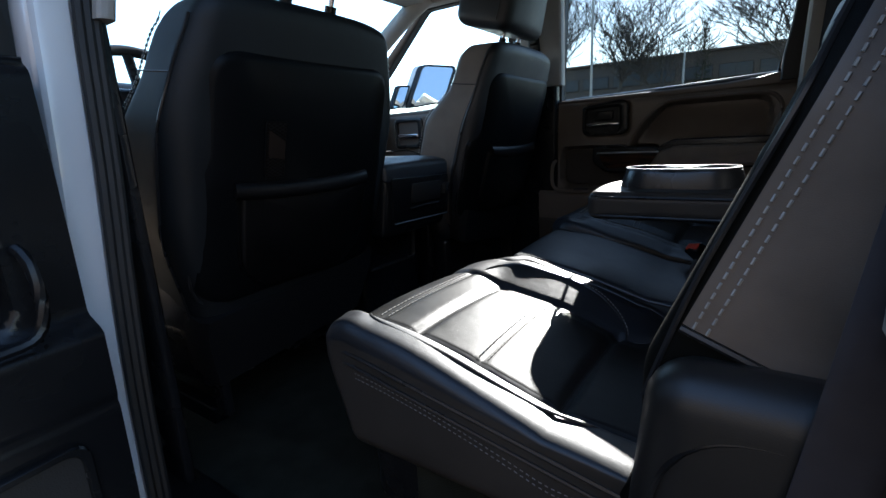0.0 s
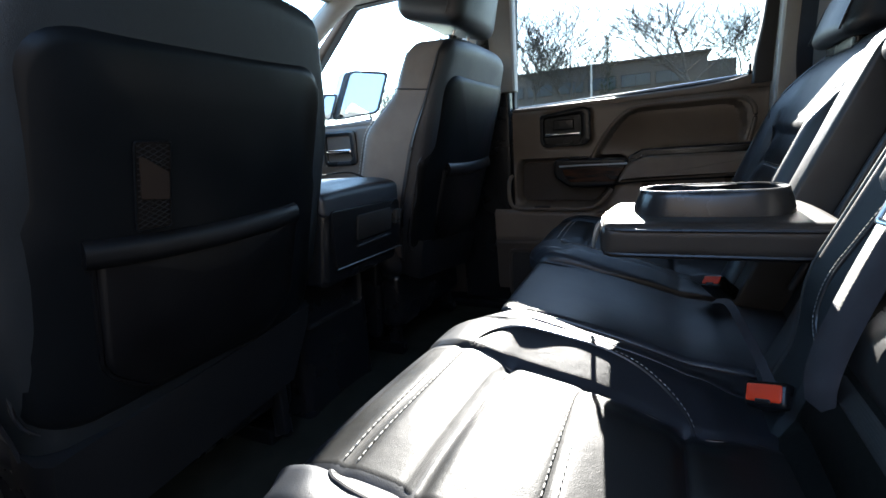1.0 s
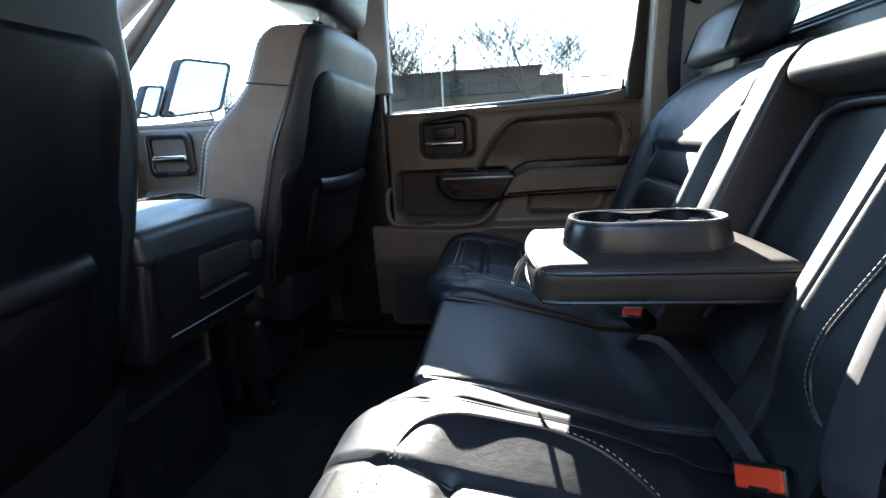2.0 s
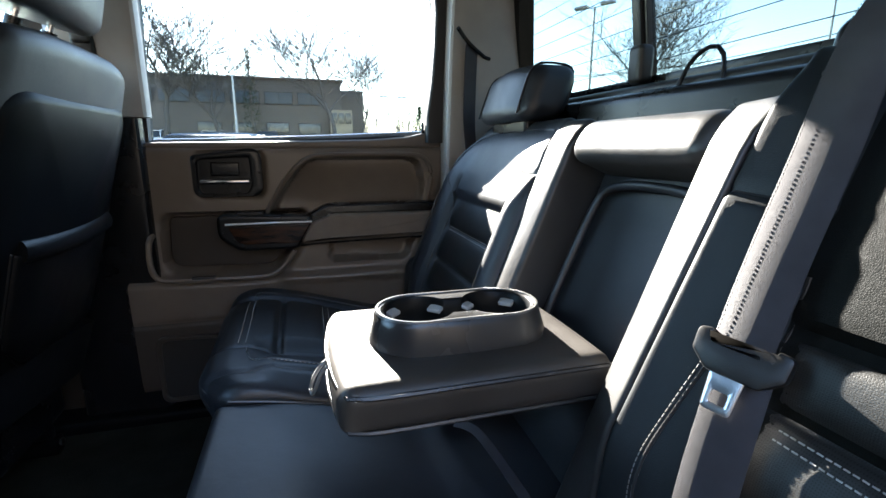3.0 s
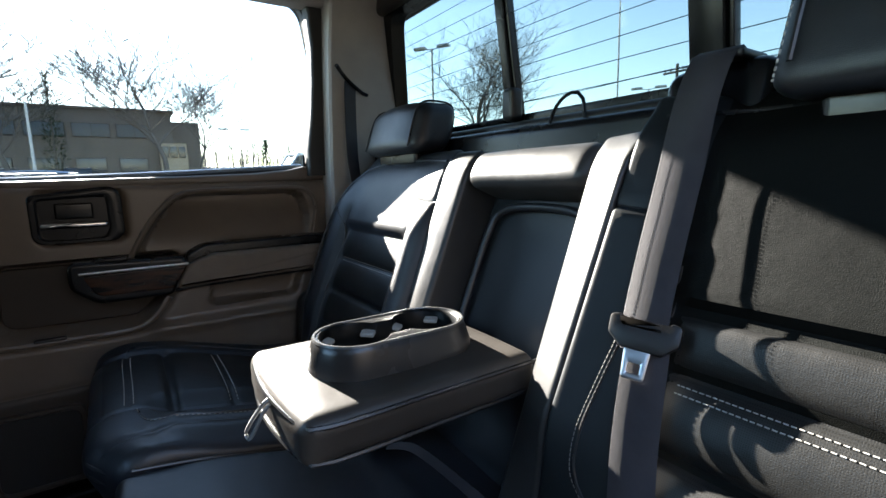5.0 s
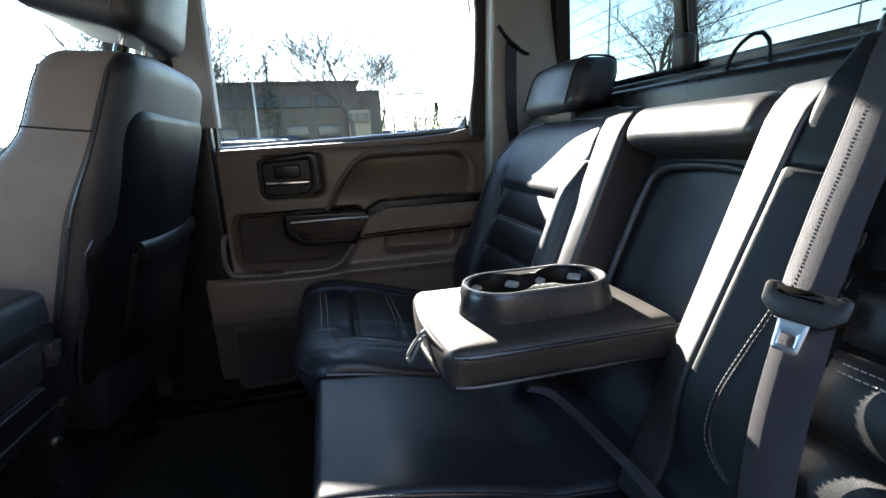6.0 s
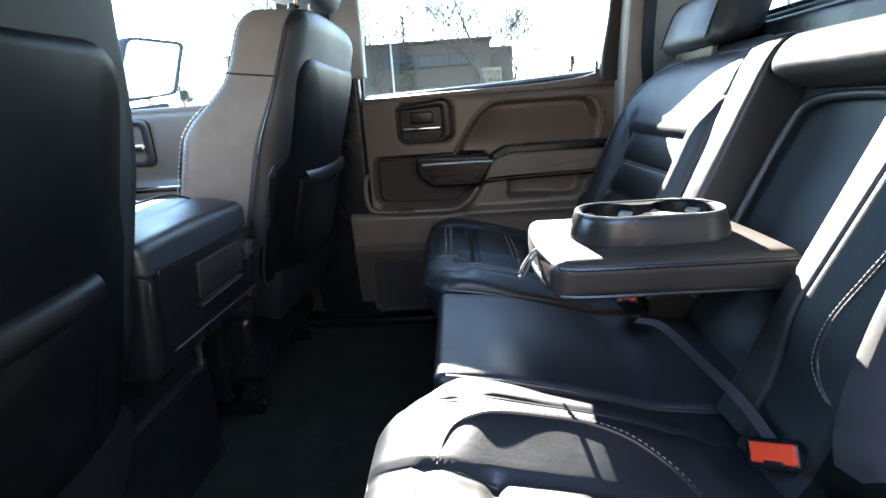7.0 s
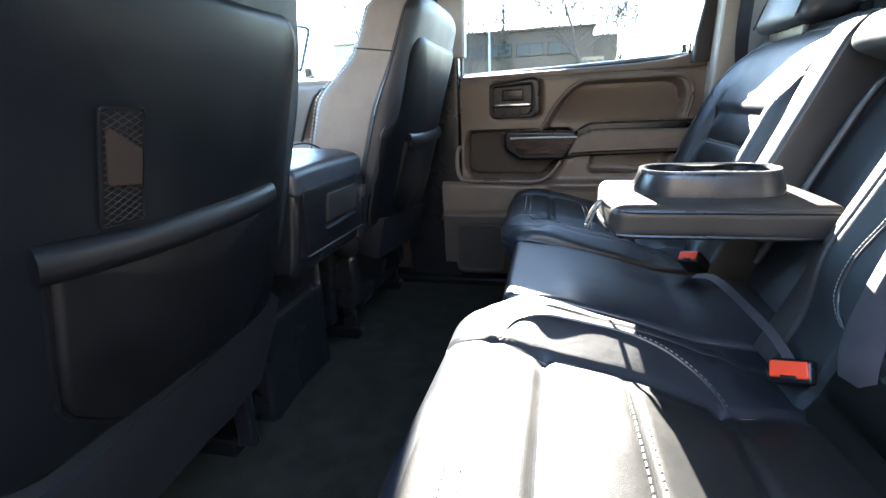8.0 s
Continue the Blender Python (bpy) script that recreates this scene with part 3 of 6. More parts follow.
part("chrome_strip", tube([(-0.632, 0.7905, 0.640), (-0.52, 0.7885, 0.641), (-0.396, 0.7905, 0.640)], 0.0034, 8), SATIN_CHROME, pod, "thin chrome strip")
part("window_switch", rbox((-0.60, 0.800, 0.662), (-0.53, 0.826, 0.672), 0.004, (1, 1, 1)), TRIM_BLACK, pod)
bez_o = rounded([(-0.716, 0.832, 0.015), (-0.530, 0.856, 0.035), (-0.528, 0.730, 0.05), (-0.548, 0.712, 0.03), (-0.716, 0.712, 0.03)], 0.03, 6)
bez_i = rounded([(-0.700, 0.820, 0.012), (-0.562, 0.826, 0.012), (-0.560, 0.745, 0.02), (-0.572, 0.722, 0.02), (-0.700, 0.722, 0.02)], 0.015, 6)
handle = part("handle_bezel", ring_frame(bez_o, bez_i, lambda u, v, d: Vector((u, 0.849 + d, v)), 0.045), TRIM_BLACK, rear_door, "dark plastic handle bezel")
# added dark sheet: it paints the shade deep in the pocket
part("pocket_shade", pillow(inset(LOWPOCKET, 0.010), lambda u, v, d: Vector((u, 0.889 + d, v)), 0.02, 0.004), POCKET_SHADE, rear_door, "dark sheet for the shade inside the pocket")
part("handle_cup", prism(bez_i, lambda u, v, d: Vector((u, 0.866 + d, v)), 0.02, 0), TRIM_BLACK, handle)
part("handle_back", rbox((-0.668, 0.858, 0.772), (-0.590, 0.870, 0.812), 0.005, (1, 1, 1)), TRIM_BLACK, handle)
part("pull", rbox((-0.698, 0.846, 0.750), (-0.562, 0.862, 0.764), 0.006, (4, 1, 1), lambda p: Vector((p.x, p.y - 0.004 * math.sin((p.x + 0.698) / 0.136 * 3.14), p.z))), CHROME, handle, "chrome door pull")
part("bottle_clip", rbox((-0.735, 0.800, 0.482), (-0.672, 0.815, 0.492), 0.004, (1, 1, 1)), TRIM_DARK, rear_door)
spk_o = rounded([(-0.848, 0.318), (-0.655, 0.312), (-0.655, 0.110), (-0.848, 0.110)], 0.03, 6)
spk_i = rounded([(-0.835, 0.305), (-0.668, 0.300), (-0.668, 0.123), (-0.835, 0.123)], 0.025, 6)
spk = part("speaker", ring_frame(spk_o, spk_i, lambda u, v, d: Vector((u, 0.803 + d, v)), 0.03), TRIM_LOW_SHADED, rear_door, "dark speaker frame")
part("grille", prism(spk_i, lambda u, v, d: Vector((u, 0.811 + d, v)), 0.012, 0), plastic("speaker_mesh", (0.020, 0.019, 0.018), 0.6, 420, 0.002), spk)
# window of the rear door
BELT0, BELT1 = 0.861, 0.896
win_o = rounded([(-0.90, 0.845, 0.01), (0.06, 0.880, 0.02), (0.085, 1.10, 0.1), (0.05, 1.432, 0.10), (-0.86, 1.432, 0.03)], 0.03, 7)
win_i = rounded([(-0.822, BELT0, 0.008), (-0.014, BELT1, 0.012), (0.030, 1.10, 0.3), (-0.018, 1.395, 0.07), (-0.800, 1.395, 0.03)], 0.02, 7)
part("window_frame", ring_frame(win_o, win_i, lambda u, v, d: Vector((u, 0.882 - 0.03 * max(0, v - 0.95) + d, v)), 0.05), RUBBER, rear_door, "black rubber window frame")
pane = part("pane", prism([(-0.84, 0.845), (0.02, 0.880), (0.045, 1.10), (0.0, 1.41), (-0.84, 1.41)], lambda u, v, d: Vector((u, 0.912 - 0.03 * max(0, v - 0.95) + d, v)), 0.004, 0), GLASS_TINT, rear_door, "dusty tinted window pane")
pane.visible_shadow = False
part("outer_sill", tube([(-0.83, 0.935, BELT0 + 0.004), (-0.40, 0.938, 0.880), (-0.03, 0.935, BELT1 + 0.002)], 0.012, 8), PAINT, rear_door, "bright metal window sill outside")
part("inner_sill", prism([(-0.90, 0.845), (0.07, 0.858), (0.07, 0.900), (-0.03, 0.902), (-0.09, 0.889), (-0.20, 0.880), (-0.40, 0.874), (-0.83, 0.866), (-0.90, 0.866)],
     lambda u, v, d: Vector((u, 0.868 + d, v)), 0.035, 0.008, 3), TRIM, rear_door)
part("lock_knob", loft([[Vector((-0.036 + r * math.cos(a), 0.880 + r * math.sin(a), z)) for a in (k * math.pi / 4 for k in range(8))] for z, r in
     ((0.895, 0.006), (0.908, 0.006), (0.911, 0.0045), (0.930, 0.004), (0.934, 0.002))]), TRIM_BLACK, rear_door)

front_door = thing("door_front_passenger", (-1.95, 0.93, 0.10), "closed front door with dark trim and wood inlay", "door", kind="structure")
F_RECESS = rounded([(-1.50, 0.64, 0.03), (-1.43, 0.80, 0.06), (-1.36, 0.84, 0.05), (-1.08, 0.84, 0.05), (-1.06, 0.64, 0.02)], 0.03, 6)
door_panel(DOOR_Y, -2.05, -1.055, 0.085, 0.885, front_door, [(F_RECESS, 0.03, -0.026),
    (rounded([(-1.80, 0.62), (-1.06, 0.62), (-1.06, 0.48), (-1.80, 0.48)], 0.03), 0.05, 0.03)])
part("recess_rim", tube([(u, 0.853, v) for u, v in ((-1.51, 0.645), (-1.445, 0.795), (-1.41, 0.835), (-1.36, 0.852), (-1.08, 0.855))], 0.006, 8), TRIM_DARK, front_door)
fb_o = rounded([(-1.765, 0.850), (-1.575, 0.850), (-1.575, 0.690), (-1.765, 0.690)], 0.03, 6)
fb_i = rounded([(-1.745, 0.830), (-1.605, 0.830), (-1.605, 0.710), (-1.745, 0.710)], 0.015, 6)
fh = part("handle_bezel", ring_frame(fb_o, fb_i, lambda u, v, d: Vector((u, 0.845 + d, v)), 0.05), SATIN, front_door, "satin grey handle bezel")
part("handle_cup", prism(fb_i, lambda u, v, d: Vector((u, 0.882 + d, v)), 0.02, 0), TRIM_BLACK, fh)
part("pull", rbox((-1.740, 0.838, 0.742), (-1.600, 0.860, 0.768), 0.009, (3, 1, 1)), CHROME, fh, "chrome door pull")
part("wood_inlay", prism(rounded([(-1.80, 0.610), (-1.30, 0.610), (-1.34, 0.535), (-1.80, 0.535)], 0.008), lambda u, v, d: Vector((u, 0.826 + d, v)), 0.03, 0.003), WOOD, front_door, "glossy dark wood inlay")
part("chrome_strip", tube([(-1.80, 0.825, 0.617), (-1.30, 0.825, 0.617)], 0.003, 6), CHROME, front_door)
fw_o = rounded([(-2.20, 0.862, 0.01), (-1.02, 0.872, 0.01), (-1.03, 1.405, 0.05), (-1.52, 1.405, 0.03)], 0.03, 7)
fw_i = rounded([(-2.05, 0.880, 0.02), (-1.075, 0.889, 0.01), (-1.075, 1.365, 0.05), (-1.53, 1.365, 0.05)], 0.02, 7)
part("window_frame", ring_frame(fw_o, fw_i, lambda u, v, d: Vector((u, 0.882 - 0.03 * max(0, v - 0.95) + d, v)), 0.05), RUBBER, front_door)
pane = part("pane", prism([(-2.08, 0.87), (-1.06, 0.87), (-1.06, 1.38), (-1.52, 1.38)], lambda u, v, d: Vector((u, 0.912 - 0.03 * max(0, v - 0.95) + d, v)), 0.004, 0), GLASS_CLEAR, front_door)
pane.visible_shadow = False
part("inner_sill", rbox((-2.05, 0.866, 0.858), (-1.06, 0.905, 0.884), 0.008, (2, 1, 1)), TRIM, front_door)

# the driver's doors: the front one closed, the rear one swung open
flip = Matrix.Translation((0, Y0, 0)) @ Matrix.Diagonal((1, -1, 1, 1)) @ Matrix.Translation((0, -Y0, 0))
d2 = copy_thing(front_door, flip @ Matrix.Translation(front_door.location))
d2.name = "door_front_driver"
hinge = Vector((-0.985, Y0 - 0.918, 0))
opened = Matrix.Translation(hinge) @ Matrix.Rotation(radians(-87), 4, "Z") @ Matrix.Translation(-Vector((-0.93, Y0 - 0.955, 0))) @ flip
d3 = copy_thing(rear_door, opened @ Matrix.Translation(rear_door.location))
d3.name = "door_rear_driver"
tagged(d3, "open rear door, trim blackened for shade, with wood inlay")
# same trim as the other doors, blackened to paint in its shade
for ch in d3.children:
    if ch.type == "MESH" and ch.data.materials[0] in (TRIM, TRIM_LOW_SHADED, LEATHER_SIDE, POCKET_SHADE):
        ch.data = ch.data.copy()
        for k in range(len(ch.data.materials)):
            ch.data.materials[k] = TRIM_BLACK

# windscreen
windscreen = thing("window_front", (-2.1, Y0, 0.9), "clear windscreen over the dashboard", "windscreen", kind="structure")
pane = part("pane", prism([(Y0 - 0.84, 0.0), (Y0 + 0.84, 0.0), (Y0 + 0.80, 1.0), (Y0 - 0.80, 1.0)],
            lambda u, v, d: Vector((-2.24 + 0.72 * v + d, u, 0.93 + 0.47 * v)), 0.005, 0), GLASS_CLEAR, windscreen)
pane.visible_shadow = False

# ---- rear bench ----
def soft_edge(x, a, b, w):
    """1 between a and b, falling off over w at both ends."""
    return float(ease((x - a) / w + 0.5) * ease((b - x) / w + 0.5))


def groove(x, at, w):
    return math.exp(-((x - at) / w) ** 2)


def drop(x):
    """The bench sinks towards the backrest."""
    k = max(0.0, x + 0.56)
    return 0.13 * k + 0.38 * k * k if k < 0.32 else 0.0805 + 0.10 * (k - 0.32)


def bench_cushion(s, z0, label):
    """An outer cushion of the rear bench. q runs from the middle of the truck outwards."""
    q0, q1, xf, xr = 0.156, (0.738 if s < 0 else 0.752), -0.612, -0.04
    ob = thing("bench_cushion", (-0.35, Y0 + s * 0.46, z0 - 0.2), label, "seat cushion", "bench cushions")

    def top(x, q):
        ins = soft_edge(q, 0.335, 0.655, 0.02) * soft_edge(x, -0.70, -0.06, 0.02)
        z = z0 - 0.005 * ins
        z += 0.008 * ins * (1 - ((q - 0.495) / 0.17) ** 2)
        z -= ins * (0.010 * groove(x, -0.478, 0.008) + 0.010 * groove(x, -0.25, 0.008))
        z -= ins * 0.003 * (groove(x, -0.547, 0.006) + groove(x, -0.375, 0.006))
        z -= 0.004 * groove(q, 0.338, 0.005) + 0.004 * groove(q, 0.652, 0.005)
        z -= 0.004 * groove(q, 0.222, 0.005) * (1 if x < -0.1 else 0)
        z += 0.004 * groove(q, 0.705, 0.04)
        z += (0.014 - 0.025 * max(0.0, min(1.0, (q - 0.252) / 0.078))) * soft_edge(q, 0.19, 0.70, 0.05) * soft_edge(x, -0.508, -0.20, 0.05) * float(ease((0.40 - q) / 0.05))
        if s < 0:
            z += 0.011 * float(ease((q - 0.655) / 0.02)) + 0.012 * float(ease((q - 0.66) / 0.02)) * float(ease((-0.52 - x) / 0.06))
        z -= 0.05 * max(0.0, (-0.52 - x) / 0.1) ** 2 * 0.5
        z -= drop(x)
        z += 0.002 * math.sin(x * 23 + q * 9)
        return z

    def front(q):
        return 0.050 * float(ease((0.272 - q) / 0.13)) - 0.008 * groove(q, 0.6, 0.12) - (0.022 * soft_edge(q, 0.20, 0.68, 0.07) if s < 0 else 0.0)

    def warp(p):
        q = s * (p.y - Y0)
        k = max(0.0, min(1.0, (p.z - (z0 - 0.10)) / 0.10))
        f = max(0.0, min(1.0, (-0.40 - p.x) / 0.2))
        x = p.x + front(q) * f + 0.05 * f * max(0.0, (z0 - 0.05 - p.z)) / 0.15
        return Vector((x, p.y, p.z + k * (top(p.x, q) - z0)))

    lo, hi = sorted((Y0 + s * q0, Y0 + s * q1))
    bm = rbox((xf, lo, z0 - 0.19), (xr, hi, z0), 0.024, (80, 76, 6))
    for f in bm.faces:
        c = f.calc_center_median()
        f.material_index = 1 if s * (c.y - Y0) > q1 - 0.012 and c.z < z0 - 0.03 else 0
    for v in bm.verts:
        v.co = warp(v.co)
    part("cushion", bm, (LEATHER, LEATHER_GREY), ob)

    # the perforated insert lies on the cushion as its own cover
    us = np.linspace(-0.592, -0.10, 90)
    vs = np.linspace(0.345, 0.645, 60)
    sol = bmesh.new()
    grid = []
    for x in us:
        row = []
        for q in vs:
            f = max(0.0, min(1.0, (-0.40 - x) / 0.2))
            edge = min(soft_edge(q, 0.345, 0.645, 0.012), soft_edge(x, -0.592, -0.10, 0.012))
            row.append(sol.verts.new((x + front(q) * f, Y0 + s * q, top(x, q) + 0.0035 * edge - 0.003)))
        grid.append(row)
    for i in range(len(us) - 1):
        for j in range(len(vs) - 1):
            q4 = (grid[i][j], grid[i + 1][j], grid[i + 1][j + 1], grid[i][j + 1])
            sol.faces.new(q4 if s > 0 else tuple(reversed(q4)))
    part("insert", sol, LEATHER_PERF, ob, "perforated leather insert", sharp=80)

    def at(x, q, lift=0.001):
        f = max(0.0, min(1.0, (-0.40 - x) / 0.2))
        return (x + front(q) * f, Y0 + s * q, top(x, q) + lift)

    for x in (-0.554, -0.540, -0.382, -0.368):
        part("stitching", stitches([[at(x, 0.36 + 0.27 * i / 8, 0.0015) for i in range(9)]], 0.006, 0.004, 0.0009), THREAD, ob, "pale stitching")
    # inner bolster panel with an arched stitched seam
    arch = [(-0.535, 0.335), (-0.53, 0.300), (-0.515, 0.268), (-0.48, 0.254), (-0.42, 0.249), (-0.36, 0.250), (-0.31, 0.262), (-0.27, 0.285), (-0.245, 0.312), (-0.235, 0.336)]
    part("piping", tube([at(x, q, 0.000) for x, q in arch], 0.0028, 6, step=0.008), PIPING, ob)
    part("stitching", stitches([[at(x, q - 0.006, 0.001) for x, q in arch]], 0.005, 0.004, 0.0008), THREAD, ob, "pale double stitching")
    arch2 = [(-0.548, 0.654), (-0.546, 0.672), (-0.525, 0.684), (-0.40, 0.688), (-0.27, 0.686), (-0.20, 0.676), (-0.17, 0.652)]
    part("piping", tube([at(x, q, 0.000) for x, q in arch2], 0.0025, 6, step=0.008), PIPING, ob)
    part("piping", tube([at(x, 0.338, -0.001) for x in np.linspace(-0.575, -0.10, 20)], 0.0028, 6), PIPING, ob)
    part("piping", tube([at(x, 0.222, 0.0005) for x in np.linspace(-0.565, -0.12, 20)], 0.0022, 6), PIPING, ob)
    # welts round the edge
    for dz, r, grow in ((-0.026, 0.0035, 0.000), (-0.044, 0.0028, 0.001)):
        line = []
        for x, q in ((-0.10, q1), (-0.35, q1), (-0.54, q1), (-0.595, q1 - 0.02), (xf, q1 - 0.075), (xf, 0.50), (xf, 0.36), (xf, 0.25), (xf, q0 + 0.04)):
            f = max(0.0, min(1.0, (-0.40 - x) / 0.2))
            y = q + grow if q == q1 else q
            xx = x + front(q) * f - (grow if q < q1 else 0)
            zz = z0 + dz - (0.010 if q < q1 else 0.9 * drop(x))
            line.append((xx + (0.004 if x == xf else 0), Y0 + s * y, zz))
        part("piping", tube(line, r, 6), PIPING, ob)
    for dz in (0.075, 0.083):
        part("stitching", stitches([[(x, Y0 + s * (q1 + 0.0012), z0 - dz + 0.020 - 0.85 * drop(x)) for x in np.linspace(-0.54, -0.12, 12)]], 0.005, 0.004, 0.0007), THREAD_DIM, ob)
    part("valance", rbox((-0.545, lo + 0.02, z0 - 0.30), (-0.10, hi - 0.02, z0 - 0.15), 0.03, (2, 2, 1)), TRIM_BLACK, ob)
    return ob


ZD, ZC, ZP = 0.442, 0.446, 0.470
bench_cushion(-1, ZD, "black leather rear bench cushion with perforated insert")
bench_cushion(1, ZP, "black leather rear bench cushion, shaded, with perforated insert")
mid_cushion = thing("bench_cushion", (-0.33, Y0, 0.25), "plain black leather centre cushion of the rear bench", "seat cushion", "bench cushions")
part("cushion", rbox((-0.566, Y0 - 0.155, 0.26), (-0.03, Y0 + 0.155, ZC), 0.016, (28, 14, 3),
     lambda p: Vector((p.x + 0.04 * max(0, 0.40 - p.z) / 0.14 * (1 if p.x < -0.5 else 0), p.y, p.z + (0.003 * math.cos((p.y - Y0) / 0.17 * 1.5) - 0.008 * max(0.0, (-0.45 - p.x) / 0.12) if p.z > 0.40 else 0) + (p.y - Y0) * 0.04 - 0.92 * drop(p.x) * max(0.0, min(1.0, (p.z - 0.28) / 0.12))))), LEATHER, mid_cushion)
for sq in (-1, 1):
    part("piping", tube([(x, Y0 + sq * 0.1555, ZC + sq * 0.006 - 0.004 - 0.92 * drop(x)) for x in np.linspace(-0.545, -0.12, 16)], 0.0026, 6), PIPING, mid_cushion)
storage_box = thing("storage_box", (-0.3, Y0, FLOOR_Z), "black carpeted storage box under the rear bench", "storage box")
part("box", rbox((-0.46, Y0 - 0.72, FLOOR_Z), (-0.02, Y0 + 0.72, 0.30), 0.02, (2, 4, 1)), CARPET, storage_box)
part("lid", rbox((-0.45, Y0 - 0.71, 0.302), (-0.03, Y0 + 0.71, 0.318), 0.006, (2, 4, 1)), TRIM_BLACK, storage_box)

# backrest frame: h up the back, d out of its face
BACK_X, BACK_Z, LEANBACK = -0.112, 0.44, radians(22)


def back(y, h, d):
    return Vector((BACK_X + math.sin(LEANBACK) * h - math.cos(LEANBACK) * d, y, BACK_Z + math.cos(LEANBACK) * h + math.sin(LEANBACK) * d))


def backrest(s, label):
    q0, q1, h1 = 0.224, 0.745, (0.552 if s < 0 else 0.525)
    low_top, outer, inner = (0.284, 0.046, 0.036) if s < 0 else (0.305, 0.026, 0.024)
    ob = thing("backrest", (-0.1, Y0 + s * 0.49, 0.42), label, "backrest", "rear backrests")

    def face(q, h):
        ins = soft_edge(q, 0.325, 0.660, 0.03)
        d = outer * groove(q, 0.722, 0.058) * soft_edge(h, 0.0, 0.50 if s < 0 else 0.42, 0.14) + (inner * max(0.0, 1 - (q - 0.222) / 0.115) * (1 - 0.12 * float(ease((h - 0.38) / 0.03))) * soft_edge(h, 0.05, 0.8, 0.14) if s < 0 else inner * groove(q, 0.265, 0.036) * soft_edge(h, -0.1, 0.36, 0.12))
        low = soft_edge(h, -0.2, low_top, 0.03)
        d -= 0.020 * ins * low
        d += (0.014 if s < 0 else 0.007) * ins * low * abs(math.sin(math.pi * (h - 0.03) / 0.092)) ** 0.6
        d -= ins * ((0.010 if s < 0 else 0.004) * groove(h, low_top, 0.008) + 0.008 * groove(h, 0.214, 0.007) * 0.4 + (0.009 if s < 0 else 0.004) * groove(h, 0.122, 0.007))
        d -= 0.006 * groove(q, 0.322, 0.006) * soft_edge(h, -0.1, 0.33, 0.03) + 0.006 * groove(q, 0.662, 0.006) * soft_edge(h, -0.1, 0.36, 0.03)
        d -= 0.022 * float(ease((h - (h1 - 0.105)) / 0.10)) ** 2
        d -= 0.005 * groove(h, 0.391, 0.005) * soft_edge(q, 0.1, 0.32, 0.03)
        return d

    def warp(p):
        q, h, d = p
        k = max(0.0, min(1.0, (d + 0.06) / 0.06))
        qq = q - 0.075 * float(ease((h - 0.30) / 0.22)) * max(0.0, (q - 0.5) / 0.245) + 0.035 * (h - 0.25) * float(ease((0.33 - q) / 0.10))
        return back(Y0 + s * qq, h, d + k * face(q, h))

    bm = rbox((q0, -0.11, -0.12), (q1, h1, 0.0), 0.010 if s < 0 else 0.022, (64, 68, 5))
    for f in bm.faces:
        c = f.calc_center_median()
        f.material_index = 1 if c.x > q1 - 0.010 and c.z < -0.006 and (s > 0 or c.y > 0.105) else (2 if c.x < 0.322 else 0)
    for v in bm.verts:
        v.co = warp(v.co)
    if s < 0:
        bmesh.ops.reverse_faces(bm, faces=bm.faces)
    part("cover", bm, (LEATHER_GRAIN_DIM if s < 0 else LEATHER, LEATHER_SIDE, LEATHER_SHADED if s < 0 else LEATHER), ob)

    def at(q, h, lift=0.001):
        qq = q - 0.075 * float(ease((h - 0.30) / 0.22)) * max(0.0, (q - 0.5) / 0.245) + 0.035 * (h - 0.25) * float(ease((0.33 - q) / 0.10))
        return back(Y0 + s * qq, h, face(q, h) + lift)

    # insert cover
    us, vs = np.linspace(0.332, 0.652, 56), np.linspace(0.0, low_top - 0.005, 56)
    sol = bmesh.new()
    g = [[sol.verts.new(at(q, h, 0.0035 * min(soft_edge(q, 0.332, 0.652, 0.012), soft_edge(h, 0.0, low_top - 0.005, 0.012)) - 0.003)) for h in vs] for q in us]
    for i in range(len(us) - 1):
        for j in range(len(vs) - 1):
            q4 = (g[i][j], g[i + 1][j], g[i + 1][j + 1], g[i][j + 1])
            sol.faces.new(tuple(reversed(q4)) if s > 0 else q4)
    part("insert", sol, LEATHER_PERF_UPRIGHT, ob, "perforated leather insert", sharp=80)
    for h in ((0.200, 0.191) if s < 0 else (0.218, 0.209)):
        part("stitching", stitches([[at(0.345 + 0.30 * i / 8, h, 0.0010) for i in range(9)]], 0.0045, 0.0025, 0.0008), THREAD, ob, "pale stitching")
    part("piping", tube([at(0.322, h, -0.001) for h in np.linspace(0, 0.33, 16)], 0.0025, 6), PIPING, ob)
    part("piping", tube([at(q, h, -0.0005) for q, h in ((0.662, 0.0), (0.664, 0.10), (0.662, 0.20), (0.655, 0.27), (0.668, 0.31), (0.70, 0.335), (0.725, 0.365), (0.735, 0.40))], 0.0025, 6), PIPING, ob)
    part("piping", tube([at(q, h, 0.0) for q, h in ((0.742, 0.02), (0.744, 0.15), (0.742, 0.30), (0.735, 0.40), (0.71, h1 - 0.065), (0.65, h1 - 0.037), (0.50, h1 - 0.027), (0.36, h1 - 0.027), (0.25, h1 - 0.035))], 0.003, 6), PIPING, ob)
    part("seam", tube([at(q, 0.391, -0.001) for q in (0.230, 0.25, 0.28, 0.30, 0.318)], 0.0018, 6), PIPING, ob)
    part("edge_stitching", stitches([[at(q, h, 0.002) for q, h in ((0.280, 0.24), (0.270, 0.17), (0.264, 0.11), (0.266, 0.064), (0.280, 0.040), (0.298, 0.028))]], 0.004, 0.003, 0.0006), THREAD_DIM, ob, "pale stitching")
